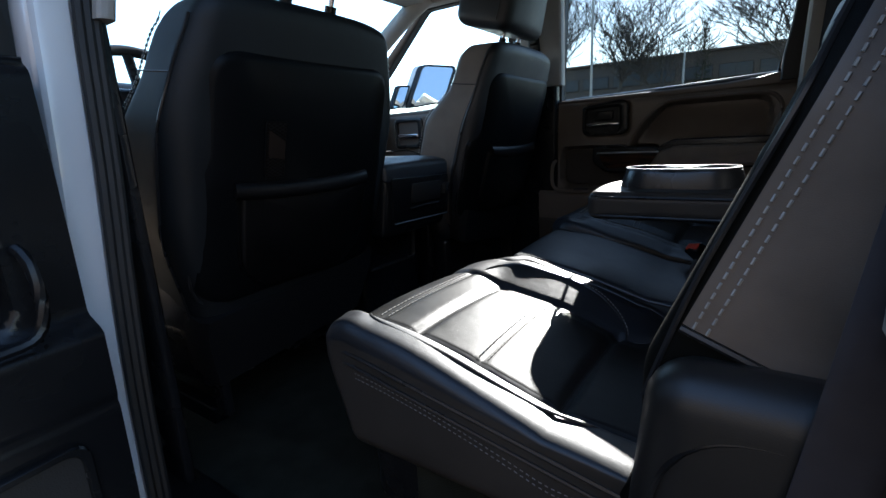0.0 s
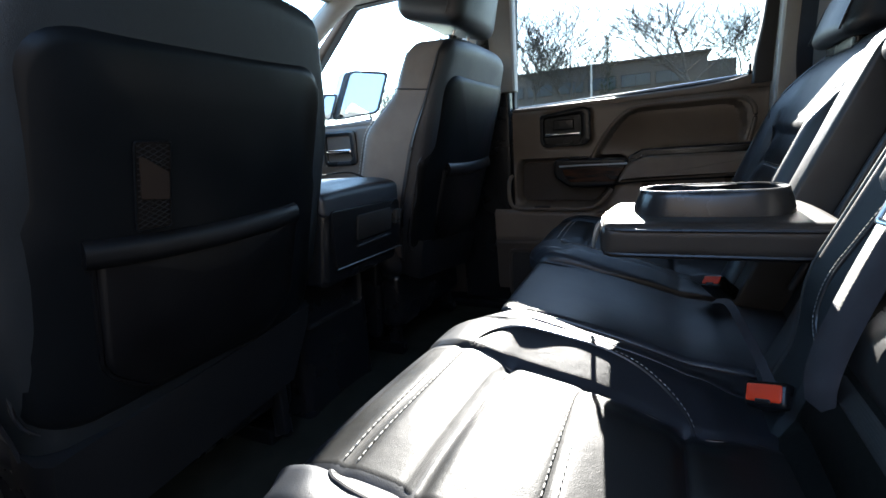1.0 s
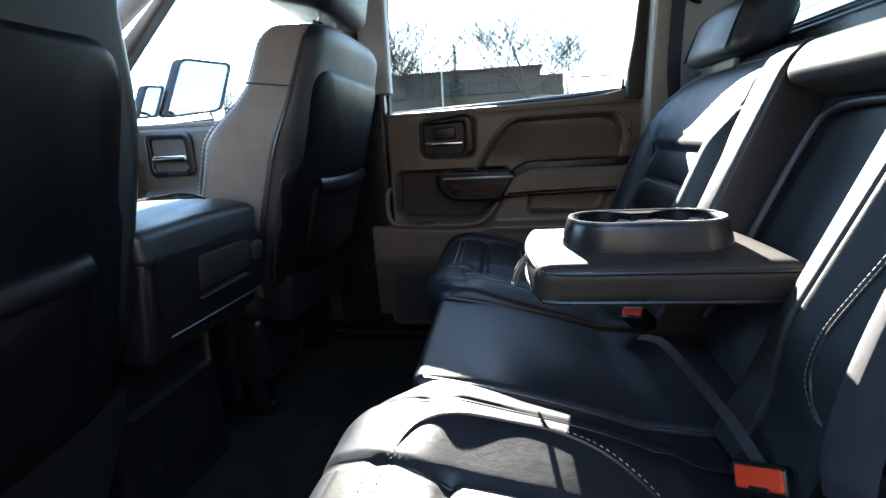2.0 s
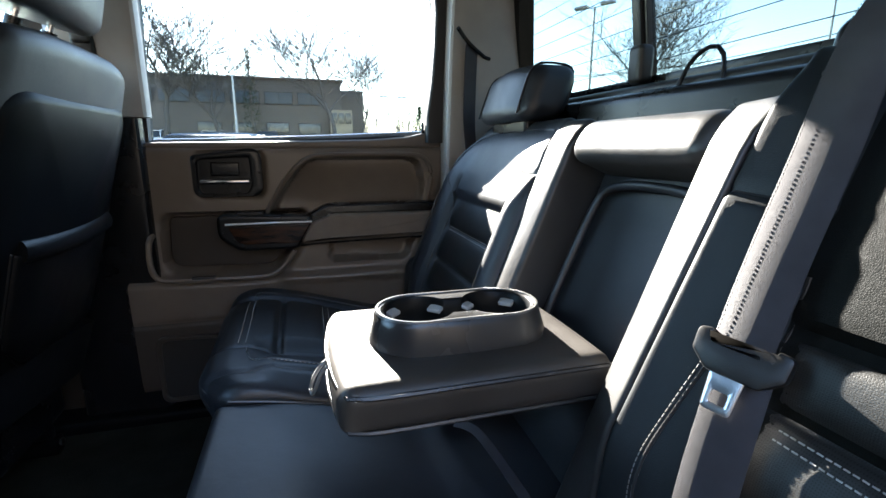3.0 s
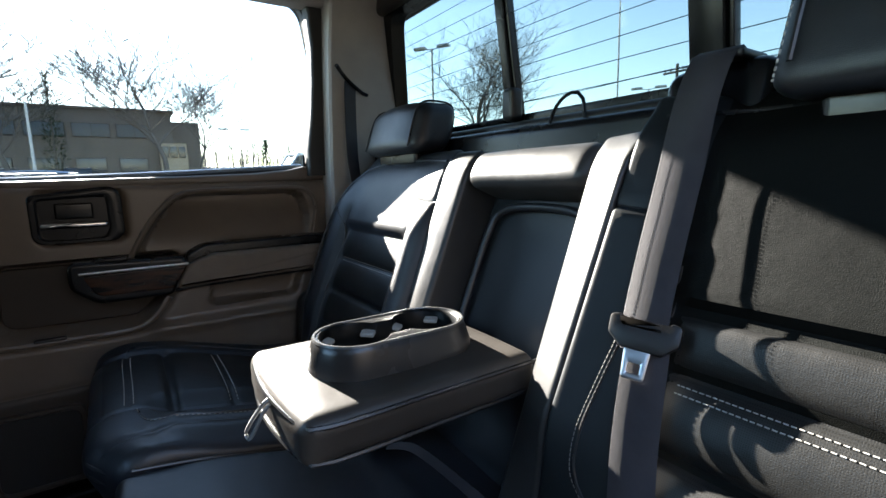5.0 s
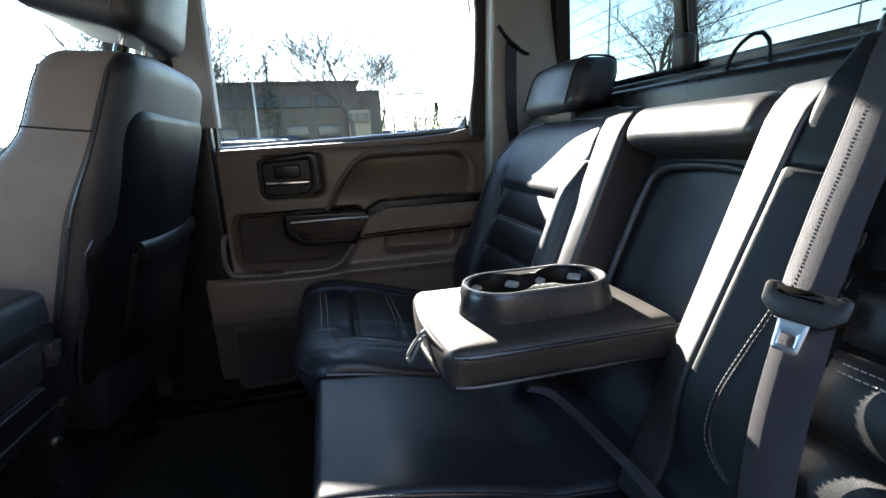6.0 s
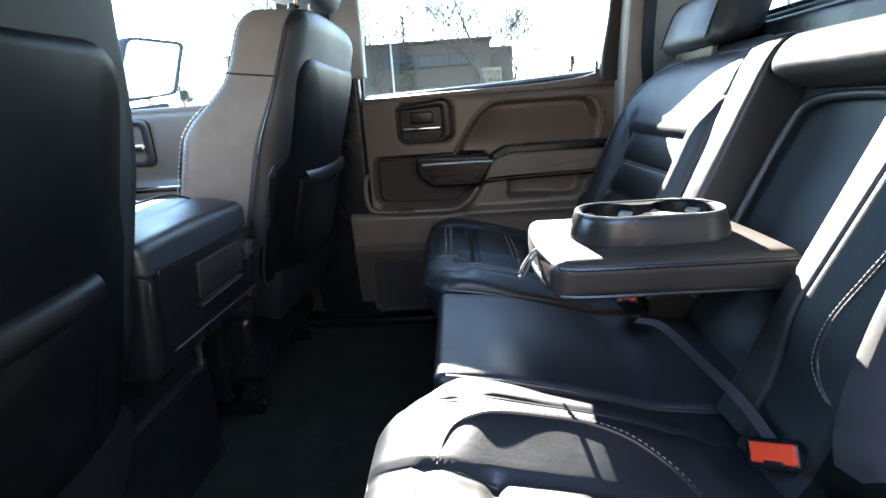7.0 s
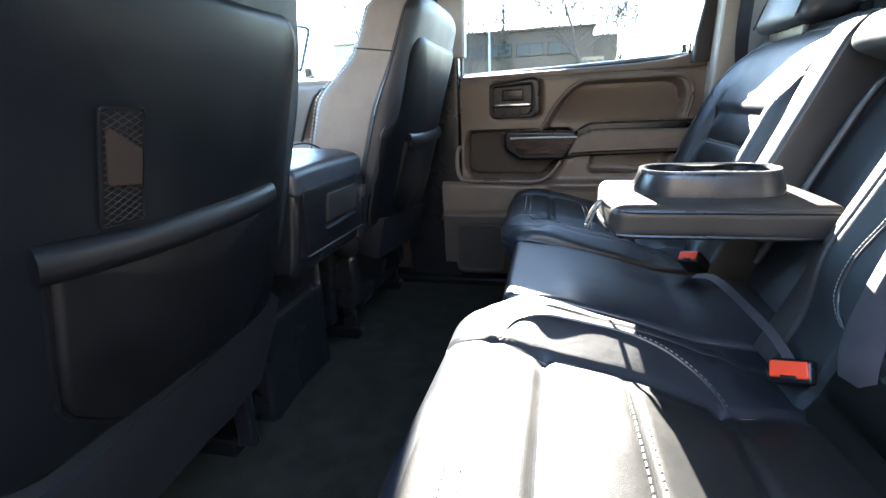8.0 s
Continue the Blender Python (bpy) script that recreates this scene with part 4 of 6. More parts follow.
    part("seam", tube([at(q + 0.004, h, 0.0) for q, h in ((0.280, 0.24), (0.270, 0.17), (0.264, 0.11), (0.266, 0.064), (0.280, 0.040), (0.298, 0.028))], 0.002, 6), PIPING, ob)
    # outer side: two rows of large stitches along the edge
    for dd in ((-0.010, -0.017) if s < 0 else (-0.022, -0.036)):
        part("stitching", stitches([[warp(Vector((q1 + 0.0008, h, dd))) for h in np.linspace(0.10 if s < 0 else 0.0, 0.47, 16)]], 0.0065, 0.004, 0.0013), THREAD, ob, "pale stitching")
    part("piping", tube([warp(Vector((q1 + 0.002, 0.104 - 0.12 * (dd + 0.11) * (s > 0), dd))) for dd in (-0.004, -0.02, -0.05, -0.11)], 0.0035, 6), PIPING, ob)
    return ob


backrest(-1, "black leather rear backrest with double stitching, partly sunlit")
backrest(1, "black leather rear backrest with sunlit inner edge")
for s in (-1, 1):
    hinge_cover = thing("hinge_cover", (-0.1, Y0 + s * 0.74, 0.3), "moulded dark plastic hinge cover beside the bench", "hinge cover", "hinge covers")
    part("cover", rbox((-0.165, min(Y0 + s * 0.72, Y0 + s * 0.805), 0.12), (0.06, max(Y0 + s * 0.72, Y0 + s * 0.805), 0.528), 0.05, (8, 3, 8),
         lambda p: Vector((p.x + 0.02 + 0.08 * max(0, p.z - 0.25), p.y, p.z))), TRIM_DARK, hinge_cover)
    part("seam", tube([(-0.125, Y0 + s * 0.803, 0.16), (-0.115, Y0 + s * 0.803, 0.38), (-0.085, Y0 + s * 0.803, 0.462), (-0.02, Y0 + s * 0.802, 0.485), (0.07, Y0 + s * 0.800, 0.46)], 0.003, 6), TRIM_BLACK, hinge_cover)
    part("foot", rbox((-0.14, min(Y0 + s * 0.725, Y0 + s * 0.795), FLOOR_Z), (0.05, max(Y0 + s * 0.725, Y0 + s * 0.795), 0.14), 0.02, (2, 1, 2)), TRIM_BLACK, hinge_cover)

# middle backrest with the fold-down armrest's recess
mid_back = thing("backrest", (-0.1, Y0, 0.42), "centre backrest frame with open armrest recess, sunlit", "backrest", "rear backrests")
for s, a, b in ((-1, 0.150, 0.226), (1, 0.150, 0.226)):
    bm = rbox((a, -0.09, -0.115), (b, 0.512, 0.0), 0.009, (14, 24, 4),
              lambda p, s=s: back(Y0 + s * (p.x + 0.035 * (p.y - 0.25) * float(ease((p.x - 0.15) / 0.07))), p.y, p.z + (0.036 * max(0.0, (p.x - 0.146) / 0.080) if s < 0 else 0.008 * groove(p.x, 0.188, 0.035)) * (1 if p.z > -0.05 else 0) * soft_edge(p.y, 0.05, 0.50, 0.14) - 0.018 * float(ease((p.y - 0.44) / 0.08)) ** 2))
    if s < 0:
        bmesh.ops.reverse_faces(bm, faces=bm.faces)
    part("side_bolster", bm, LEATHER_SUNLIT, mid_back)
    part("piping", tube([back(Y0 + s * 0.229, h, -0.006) for h in np.linspace(0, 0.49, 12)], 0.003, 6), PIPING, mid_back)
part("top_pad", rbox((-0.148, 0.428, -0.10), (0.148, 0.510, 0.004), 0.024, (12, 6, 4),
     lambda p: back(Y0 + p.x, p.y, p.z - 0.016 * float(ease((p.y - 0.44) / 0.08)) ** 2)), LEATHER_SUNLIT, mid_back)
part("recess_panel", rbox((-0.152, -0.14, -0.135), (0.152, 0.45, -0.085), 0.01, (10, 16, 2),
     lambda p: back(Y0 + p.x, p.y, p.z - 0.02 * (1 - (p.x / 0.15) ** 2) * soft_edge(p.y, 0.0, 0.40, 0.1))), LEATHER, mid_back)
part("recess_frame", tube([back(Y0 + q, h, -0.075) for q, h in ((-0.132, 0.0), (-0.130, 0.20), (-0.124, 0.35), (-0.098, 0.402), (0, 0.414), (0.098, 0.402), (0.124, 0.35), (0.130, 0.20), (0.132, 0.0))], 0.008, 10), LEATHER, mid_back)


def rear_headrest(s, label):
    up = 0.035 if s < 0 else 0.0
    ob = thing("headrest", (0.12, Y0 + s * 0.5, 0.92), label, "headrest", "rear headrests")
    yc = Y0 + s * (0.500 if s > 0 else 0.512)

    def warp(p):
        k = (p.z - 0.93) / 0.115
        return Vector((p.x + 0.035 * k + 0.016 * ((p.y - yc) / 0.15) ** 2, yc + (p.y - yc) * (1.0 - 0.06 * k), p.z + (0.030 if s < 0 else 0.0) + up * max(0.0, k) - 0.010 * ((p.y - yc) / 0.15) ** 2 * k))
    part("pad", rbox((0.045, yc - 0.143, 0.892 if s < 0 else 0.914), (0.160, yc + 0.143, 1.044), 0.034, (8, 12, 6), warp), LEATHER, ob)
    for q in (-1, 1):
        part("piping", tube([warp(Vector((x, yc + q * 0.118, z))) for x, z in
             ((0.044, 0.93), (0.044, 0.98), (0.048, 1.025), (0.066, 1.045), (0.11, 1.047), (0.145, 1.04), (0.161, 1.01), (0.161, 0.94))], 0.0028, 6), PIPING, ob)
    if s < 0:
        part("stitching", stitches([[warp(Vector((x, yc + 0.128, z))) for x, z in ((0.0435, 0.91), (0.0435, 0.98), (0.047, 1.022), (0.066, 1.0445), (0.11, 1.0465))]], 0.005, 0.004, 0.0012), THREAD, ob, "pale stitching")
    part("base", rbox((0.085, yc - 0.10, 0.885), (0.15, yc + 0.10, 0.945), 0.01, (1, 2, 1)), TRIM_BLACK, ob)
    return ob


rear_headrest(1, "black leather rear headrest, low, with piped ends")
rear_headrest(-1, "black leather rear headrest with pale stitching")

# ---- fold-down armrest with its cup holder ----
RIM_GREY = plastic("rim_grey_plastic", (0.075, 0.074, 0.072), 0.30)
ARM_Z, ARM_T = 0.594, 0.532
AX0, AX1, AY0, AY1 = -0.378, -0.03, -0.152, 0.124
armrest = thing("armrest", (-0.2, Y0, ARM_T), "folded-down leather centre armrest with piped edges", "armrest")
part("pad", rbox((AX0, AY0, ARM_T), (AX1, AY1, ARM_Z), 0.020, (24, 20, 6),
     lambda p: Vector((p.x + 0.010 * (1 - ((p.y + 0.014) / 0.14) ** 2) * (-1 if p.x < -0.3 else 0), p.y, p.z + (0.004 * math.cos((p.y + 0.014) / 0.14 * 1.5) if p.z > 0.57 else 0)))), LEATHER_GREY, armrest)
for z, k in ((ARM_Z - 0.010, 0.003), (ARM_T + 0.010, 0.003)):
    part("piping", tube([(AX1, AY0 - 0.000, z), (-0.2, AY0 - 0.001, z), (AX0 + 0.03, AY0 - 0.0005, z), (AX0 + 0.004, AY0 + 0.02, z), (AX0 - 0.006, AY0 + 0.08, z), (AX0 - 0.0095, -0.014, z),
                         (AX0 - 0.006, AY1 - 0.08, z), (AX0 + 0.004, AY1 - 0.02, z), (AX0 + 0.03, AY1, z), (-0.2, AY1, z), (AX1, AY1, z)], k, 6), PIPING, armrest)

holder = thing("cup_holder", (-0.2, Y0, ARM_Z), "grey plastic double cup holder on the armrest", "cup holder")
HX, HY = -0.205, -0.026


def stadium(a, half, r):
    """Distance from the middle to a long rounded outline in the direction a."""
    c, s = abs(math.cos(a)), abs(math.sin(a))
    if s * half <= r * c * 0 + 1e-9:
        return half + r
    d = r / s
    if d * c <= half:
        return d
    return half * c + math.sqrt(max(0, r * r - half * half * s * s))


def eight(a, half, r, waist=0.030):
    c, s = abs(math.cos(a)), abs(math.sin(a))
    far = half * c + math.sqrt(r * r - (half * s) ** 2) if half * s < r else 0
    return max(far, waist / max(s, 1e-3) if s > 0.8 else 0, far)


def cup_ring(fn, z, grow=0.0, n=96):
    return [Vector((HX + (fn(a) + grow) * math.cos(a), HY + (fn(a) + grow) * math.sin(a), z)) for a in (2 * math.pi * (i + 0.5) / n for i in range(n))]


S = lambda a: stadium(a, 0.058, 0.060)
E8 = lambda a: eight(a, 0.056, 0.0495, 0.026)
part("tray", loft([cup_ring(S, ARM_Z - 0.002, 0.010), cup_ring(S, ARM_Z + 0.012, 0.009), cup_ring(S, ARM_Z + 0.0340, 0.002), cup_ring(S, ARM_Z + 0.0430, -0.001), cup_ring(S, ARM_Z + 0.0445, -0.003),
                   cup_ring(lambda a: min(S(a) - 0.006, E8(a) + 0.004), ARM_Z + 0.0445)], cap1=False), SATIN, holder, sharp=50)
part("well", loft([cup_ring(lambda a: min(S(a) - 0.006, E8(a) + 0.004), ARM_Z + 0.0445), cup_ring(E8, ARM_Z + 0.0410), cup_ring(E8, ARM_Z + 0.020, -0.001), cup_ring(E8, ARM_Z + 0.004, -0.004)], cap0=False), PANEL, holder, "black inner wells", sharp=50)
part("rim", loft([cup_ring(S, ARM_Z + 0.0435, -0.0005), cup_ring(S, ARM_Z + 0.0465, -0.002), cup_ring(S, ARM_Z + 0.0465, -0.005), cup_ring(S, ARM_Z + 0.0440, -0.0065)], closed=True), RIM_GREY, holder)
for cx in (-0.056, 0.056):
    for k in range(4):
        a = radians(45 + 90 * k)
        c = Vector((HX + cx + 0.047 * math.cos(a), HY + 0.047 * math.sin(a), ARM_Z + 0.0300))
        rot = Matrix.Translation(c) @ Matrix.Rotation(a, 4, "Z")
        bm = rbox((-0.009, -0.011, -0.003), (0.006, 0.011, 0.003), 0.002, (1, 1, 1), lambda p, rot=rot: rot @ Vector((p.x, p.y, p.z + 0.3 * p.x)))
        part("finger", bm, plastic("grip_rubber", (0.30, 0.30, 0.29), 0.6) if (cx < 0 and k == 0) else bpy.data.materials["grip_rubber"], holder, "pale rubber grip tab")
bm = prism([(q.x, q.y) for q in cup_ring(E8, 0, -0.006)], lambda u, v, d: Vector((u, v, ARM_Z + 0.006 - d)), 0.005, 0)
part("cup_floor", bm, TRIM_BLACK, holder)

loop = thing("pull_strap", (-0.40, -0.01, 0.52), "grey webbing pull loop on the armrest", "strap")
lp = smooth_path([(-0.382, -0.040, 0.586), (-0.394, -0.038, 0.578), (-0.404, -0.022, 0.556), (-0.410, -0.002, 0.532), (-0.411, 0.004, 0.522), (-0.409, -0.003, 0.518), (-0.404, -0.018, 0.534), (-0.397, -0.034, 0.560), (-0.390, -0.042, 0.574), (-0.382, -0.044, 0.580)], 0.004)
part("webbing", sweep(bmesh.new(), lp, 0.0026, 6), plastic("strap_webbing", (0.22, 0.22, 0.22), 0.7), loop)

# ---- belts and buckles ----
belt = thing("seat_belt", (-0.05, -0.3, 0.6), "dark grey centre seat belt over the backrest", "seat belt", "seat belts")
bl = smooth_path([(0.150, -0.310, 0.968), (0.128, -0.313, 0.996), (0.100, -0.314, 0.994), (0.062, -0.315, 0.940), (0.030, -0.317, 0.852), (-0.006, -0.320, 0.766), (-0.036, -0.324, 0.690), (-0.046, -0.328, 0.654)], 0.01)
part("webbing", ribbon(bl, [Vector((-0.06 - 0.20 * float(ease(i / 22)), 1, 0.0)) for i in range(len(bl))], 0.050), BELT, belt)
bl2 = smooth_path([(-0.034, -0.327, 0.669), (-0.053, -0.334, 0.626), (-0.079, -0.344, 0.561), (-0.103, -0.358, 0.497), (-0.115, -0.370, 0.453), (-0.114, -0.378, 0.42)], 0.01)
part("webbing", ribbon(bl2, (-0.45, 1, 0.1), 0.048), BELT, belt)
for e in (-0.0205, 0.0205):
    part("belt_edge", stitches([[q + Vector((-0.0012 - 0.38 * e, e, 0)) for q in bl[4:-1:3]]], 0.002, 0.002, 0.0004), PIPING, belt)
TA = Vector((0.38, -0.92, -0.10)).normalized()           # across the belt
TD = Vector((-0.36, -0.14, -0.92)).normalized()           # down along it
TN = TA.cross(TD).normalized()
TD = TN.cross(TA).normalized()
TC = Vector((-0.041, -0.325, 0.665))
grip_at = lambda u, v, d: TC + TA * (u * 0.84) + TD * (v * 0.84 - 0.010) - TN * (GRIP_SIDE * (0.010 - d))
GRIP_SIDE = 1 if TN.x > 0 else -1
grip_o = rounded([(-0.046, -0.016, 0.008), (-0.031, -0.018, 0.004), (-0.027, -0.006, 0.004), (0.027, -0.006, 0.004), (0.031, -0.018, 0.004), (0.046, -0.016, 0.008),
                  (0.045, 0.010, 0.008), (0.026, 0.027, 0.010), (-0.026, 0.027, 0.010), (-0.045, 0.010, 0.008)], 0.006, 4)
tongue = part("tongue_grip", prism(grip_o, grip_at, 0.014, 0.003), TRIM_DARK, belt, "dark plastic belt tongue grip")
tp_o = rounded([(-0.021, 0.022), (0.013, 0.022), (0.011, 0.066), (-0.018, 0.066)], 0.005, 4)
tp_i = rounded([(-0.012, 0.044), (0.004, 0.044), (0.004, 0.058), (-0.012, 0.058)], 0.002, 4)
part("tongue", ring_frame(tp_o, tp_i, lambda u, v, d: grip_at(u, v, 0.004 + d), 0.003, 0.0008), STEEL, tongue, "steel belt tongue")
outlet = thing("belt_outlet", (0.14, -0.310, 0.9), "black plastic belt outlet on top of the backrest", "belt guide")
part("housing", rbox((0.100, -0.374, 0.905), (0.215, -0.240, 0.990), 0.018, (6, 6, 4), lambda p: Vector((p.x + 0.2 * (p.z - 0.9), p.y, p.z - 0.006 * ((p.y + 0.312) / 0.06) ** 2))), TRIM_BLACK, outlet)
part("slot_lip", rbox((0.082, -0.345, 0.984), (0.150, -0.282, 0.996), 0.005, (2, 2, 1), lambda p: Vector((p.x + 0.018, p.y, p.z))), TRIM_DARK, outlet, "dark belt slot lip")

pass_belt = thing("seat_belt", (0.08, 0.76, 0.9), "grey seat belt hanging from the corner pillar", "seat belt", "seat belts")
pb = smooth_path([(0.090, 0.772, 1.145), (0.086, 0.768, 1.12), (0.082, 0.764, 1.02), (0.078, 0.752, 0.92), (0.082, 0.740, 0.84)], 0.012)
part("webbing", ribbon(pb, (0.9, 0.30, -0.35), 0.048), BELT, pass_belt)
part("slot", tube([(0.036, 0.742, 1.190), (0.075, 0.764, 1.158), (0.132, 0.778, 1.122), (0.150, 0.782, 1.118)], 0.006, 8), TRIM_BLACK, pass_belt, "black curved slot trim")


driver_belt = thing("seat_belt", (0.06, -0.8, 0.5), "dark grey seat belt hanging beside the open door", "seat belt", "seat belts")
db = smooth_path([(0.095, -0.802, 1.145), (0.085, -0.806, 1.05), (0.065, -0.812, 0.90), (0.040, -0.818, 0.72), (0.012, -0.824, 0.50), (-0.015, -0.828, 0.30), (-0.028, -0.828, 0.16)], 0.02)
part("webbing", ribbon(db, (0.97, 0.05, 0.12), 0.048), BELT, driver_belt)
part("slot", tube([(0.036, -0.772, 1.190), (0.075, -0.794, 1.158), (0.132, -0.808, 1.122), (0.150, -0.812, 1.118)], 0.006, 8), TRIM_BLACK, driver_belt, "black curved slot trim")
part("anchor", rbox((-0.055, -0.838, 0.10), (0.0, -0.818, 0.17), 0.008, (1, 1, 1)), TRIM_BLACK, driver_belt)


def buckle(at, across, out, label, size=1.0):
    """The button's face looks along out, its long side runs along across."""
    ob = thing("belt_buckle", at, label, "belt buckle", "belt buckles")
    n_ = Vector(out).normalized()
    x_ = Vector(across).cross(n_).normalized()
    M = Matrix.Translation(at) @ Matrix((x_, n_.cross(x_), n_)).transposed().to_4x4()
    w = lambda p: M @ Vector((p.x * size, p.y * size, p.z * size))
    part("body", rbox((-0.020, -0.033, -0.070), (0.020, 0.033, 0.010), 0.008, (1, 2, 3), w), TRIM_BLACK, ob)
    part("button", rbox((-0.015, -0.028, 0.002), (0.013, 0.028, 0.012), 0.004, (2, 2, 1), w), RED, ob, "red release button")
    part("slot", rbox((0.008, -0.012, 0.006), (0.0155, 0.012, 0.0128), 0.002, (1, 1, 1), w), TRIM_BLACK, ob, "black tongue slot")
    return ob


buckle((-0.150, -0.306, 0.394), (0.61, -0.68, 0.40), (-0.66, -0.52, 0.42), "black seat belt buckle with red button", 0.86)
buckle((-0.180, 0.105, 0.424), (0.61, -0.68, 0.30), (-0.56, -0.42, 0.62), "black seat belt buckle with red button, shaded", 0.72)
lap = thing("lap_strap", (-0.13, -0.2, 0.45), "dark lap belt lying in the seat crease", "strap")
part("webbing", ribbon(smooth_path([(-0.182, 0.05, 0.400), (-0.168, 0.0, 0.418), (-0.163, -0.06, 0.424), (-0.158, -0.16, 0.424), (-0.152, -0.24, 0.418), (-0.142, -0.295, 0.395)], 0.012), (0.73, 0.05, 0.69), 0.014), BELT, lap)
tether = thing("tether_loop", (0.21, 0.02, 0.95), "thin black cable loop on the rear shelf", "cable loop")
part("cable", tube([(0.165, 0.040, 0.86), (0.180, 0.038, 0.93), (0.196, 0.028, 0.985), (0.202, -0.004, 1.006), (0.198, -0.034, 0.990), (0.188, -0.046, 0.93), (0.170, -0.048, 0.86)], 0.0036, 8), TRIM_BLACK, tether)

# ---- front seats ----
def front_seat(s, dz, label, patch):
    yc = Y0 + s * (0.447 if s < 0 else 0.515)
    XB = -1.035 if s < 0 else -0.978
    ob = thing("front_seat", (-1.15, yc, FLOOR_Z), label, "car seat", "front seats")
    lean = math.atan(0.287)
    cu, su = math.cos(lean), math.sin(lean)

    def pt(q, h, d):
        """q across towards the middle of the truck, h up the back, d forward from the rear face."""
        return Vector((XB + su * h - cu * d, yc - s * q, 0.33 + dz + cu * h + su * d))

    def width(h):
        return (0.265 if s < 0 else 0.245) + 0.050 * float(ease(h / 0.25)) - (0.062 if s < 0 else 0.045) * float(ease((h - 0.42) / 0.30))

    def thick(h):
        return 0.214 - 0.054 * float(ease((h - 0.36) / 0.18)) - 0.03 * float(ease((0.10 - h) / 0.10))

    def warp(p):
        q, h, d = p
        w = width(h) / 0.28
        k = (d / 0.2)
        dd = d * thick(h) / 0.2
        roll = 0.020 * (abs(q) / 0.28) ** 3 * (1 - k)
        bol = 0.03 * max(0.0, (abs(q) - 0.17) / 0.11) * k * soft_edge(h, 0.05, 0.45, 0.15)
        top = -0.022 * (abs(q) / 0.28) ** 4 * float(ease((h - 0.55) / 0.15)) - 0.035 * k * float(ease((h - 0.60) / 0.10))
        return pt(q * w, h + top, dd + roll + bol)

    bm = rbox((-0.28, 0.0, 0.0), (0.28, 0.705, 0.2), 0.045, (24, 36, 12))
    for f in bm.faces:
        f.material_index = 1 if f.calc_center_median().z < 0.048 else 0
    for v in bm.verts:
        v.co = warp(v.co)
    bmesh.ops.recalc_face_normals(bm, faces=bm.faces)
    # taupe on the passenger seat's sides paints in the light bounced onto them
    backrest_ = part("backrest", bm, (LEATHER_SIDE if s > 0 else LEATHER_SHADED, LEATHER if s > 0 else LEATHER_SHADED), ob)
    # moulded back panel
    outline = rounded([(-0.268, 0.06, 0.07), (0.268, 0.06, 0.07), (0.286, 0.34, 0.03), (0.254, 0.40, 0.04), (0.248, 0.600, 0.07), (-0.248, 0.600, 0.07), (-0.254, 0.40, 0.04), (-0.286, 0.34, 0.03)], 0.05, 7)

    def on_back(u, v, d):
        return pt(u, v, 0.006 + d + 0.022 * (abs(u) / 0.28) ** 3 - 0.010 * (1 - (u / 0.28) ** 2))
    # concentric rings fill the outline, so that its rim is rounded
    rings = []
    for k, lift in ((1.0, 0.016), (0.995, 0.004), (0.975, -0.006), (0.93, -0.010), (0.7, -0.011), (0.4, -0.012), (0.1, -0.012)):
        rings.append([on_back(u * k, 0.33 + (v - 0.33) * k, lift) for u, v in outline])
    bm = loft(rings)
    part("back_panel", bm, PANEL, backrest_, "moulded black back panel", sharp=50)
    part("panel_piping", tube([on_back(u * 1.012, 0.33 + (v - 0.33) * 1.01, 0.004) for u, v in outline], 0.003, 6, closed=True), PIPING, backrest_)
    # map pocket: a lip and a bag panel below it
    bag = rounded([(-0.186, 0.330, 0.005), (-0.182, 0.150, 0.06), (-0.12, 0.098, 0.05), (0.12, 0.098, 0.05), (0.182, 0.150, 0.06), (0.186, 0.330, 0.005)], 0.03, 6)
    bag = [(u, v - 0.006) for u, v in bag]
    rings = [[on_back(u * k, 0.25 + (v - 0.25) * k, lift) for u, v in bag] for k, lift in ((1.0, -0.008), (0.99, -0.016), (0.95, -0.019), (0.6, -0.021), (0.2, -0.021))]
    pocket = part("map_pocket", loft(rings), POCKET, backrest_, "soft map pocket", sharp=50)
    part("lip", tube([on_back(u, 0.324 + 0.004 * (u / 0.18) ** 2, -0.017) for u in np.linspace(-0.200, 0.176, 15)], 0.019, 10, flat=0.5, up=(1, 0, 0)), POCKET, pocket)
    part("seam", tube([on_back(u * 1.012, 0.25 + (v - 0.25) * 1.012, -0.010) for u, v in bag[3:-3]], 0.004, 6), POCKET, pocket)
    if patch:
        po = rounded([(0.087, 0.472), (0.135, 0.472), (0.135, 0.350), (0.087, 0.350)], 0.006, 4)
        mesh = part("mesh_patch", prism([(-u, v) for u, v in po], lambda u, v, d: on_back(u, v, -0.0135 + d), 0.004, 0.001), plastic("patch_mesh", (0.006, 0.0045, 0.0035), 0.8, 260, 0.004, 0.1), backrest_, "brownish mesh patch")
        net = bmesh.new()
        for k in range(-9, 16):
            for way in (-1, 1):
                a0, b0 = (0.090, 0.353 + 0.0075 * k), (0.132, 0.353 + 0.0075 * k + 0.024)
                ends = []
                for u, v in (a0, b0) if way > 0 else ((0.090, a0[1] + 0.024), (0.132, a0[1])):
                    ends.append([u, v])
                (u0, v0), (u1, v1) = ends
                lo_, hi_ = 0.354, 0.468
                ts = [t for t in (0.0, 1.0) if lo_ <= v0 + (v1 - v0) * t <= hi_] + [(w - v0) / (v1 - v0) for w in (lo_, hi_) if 0 < (w - v0) / (v1 - v0) < 1]
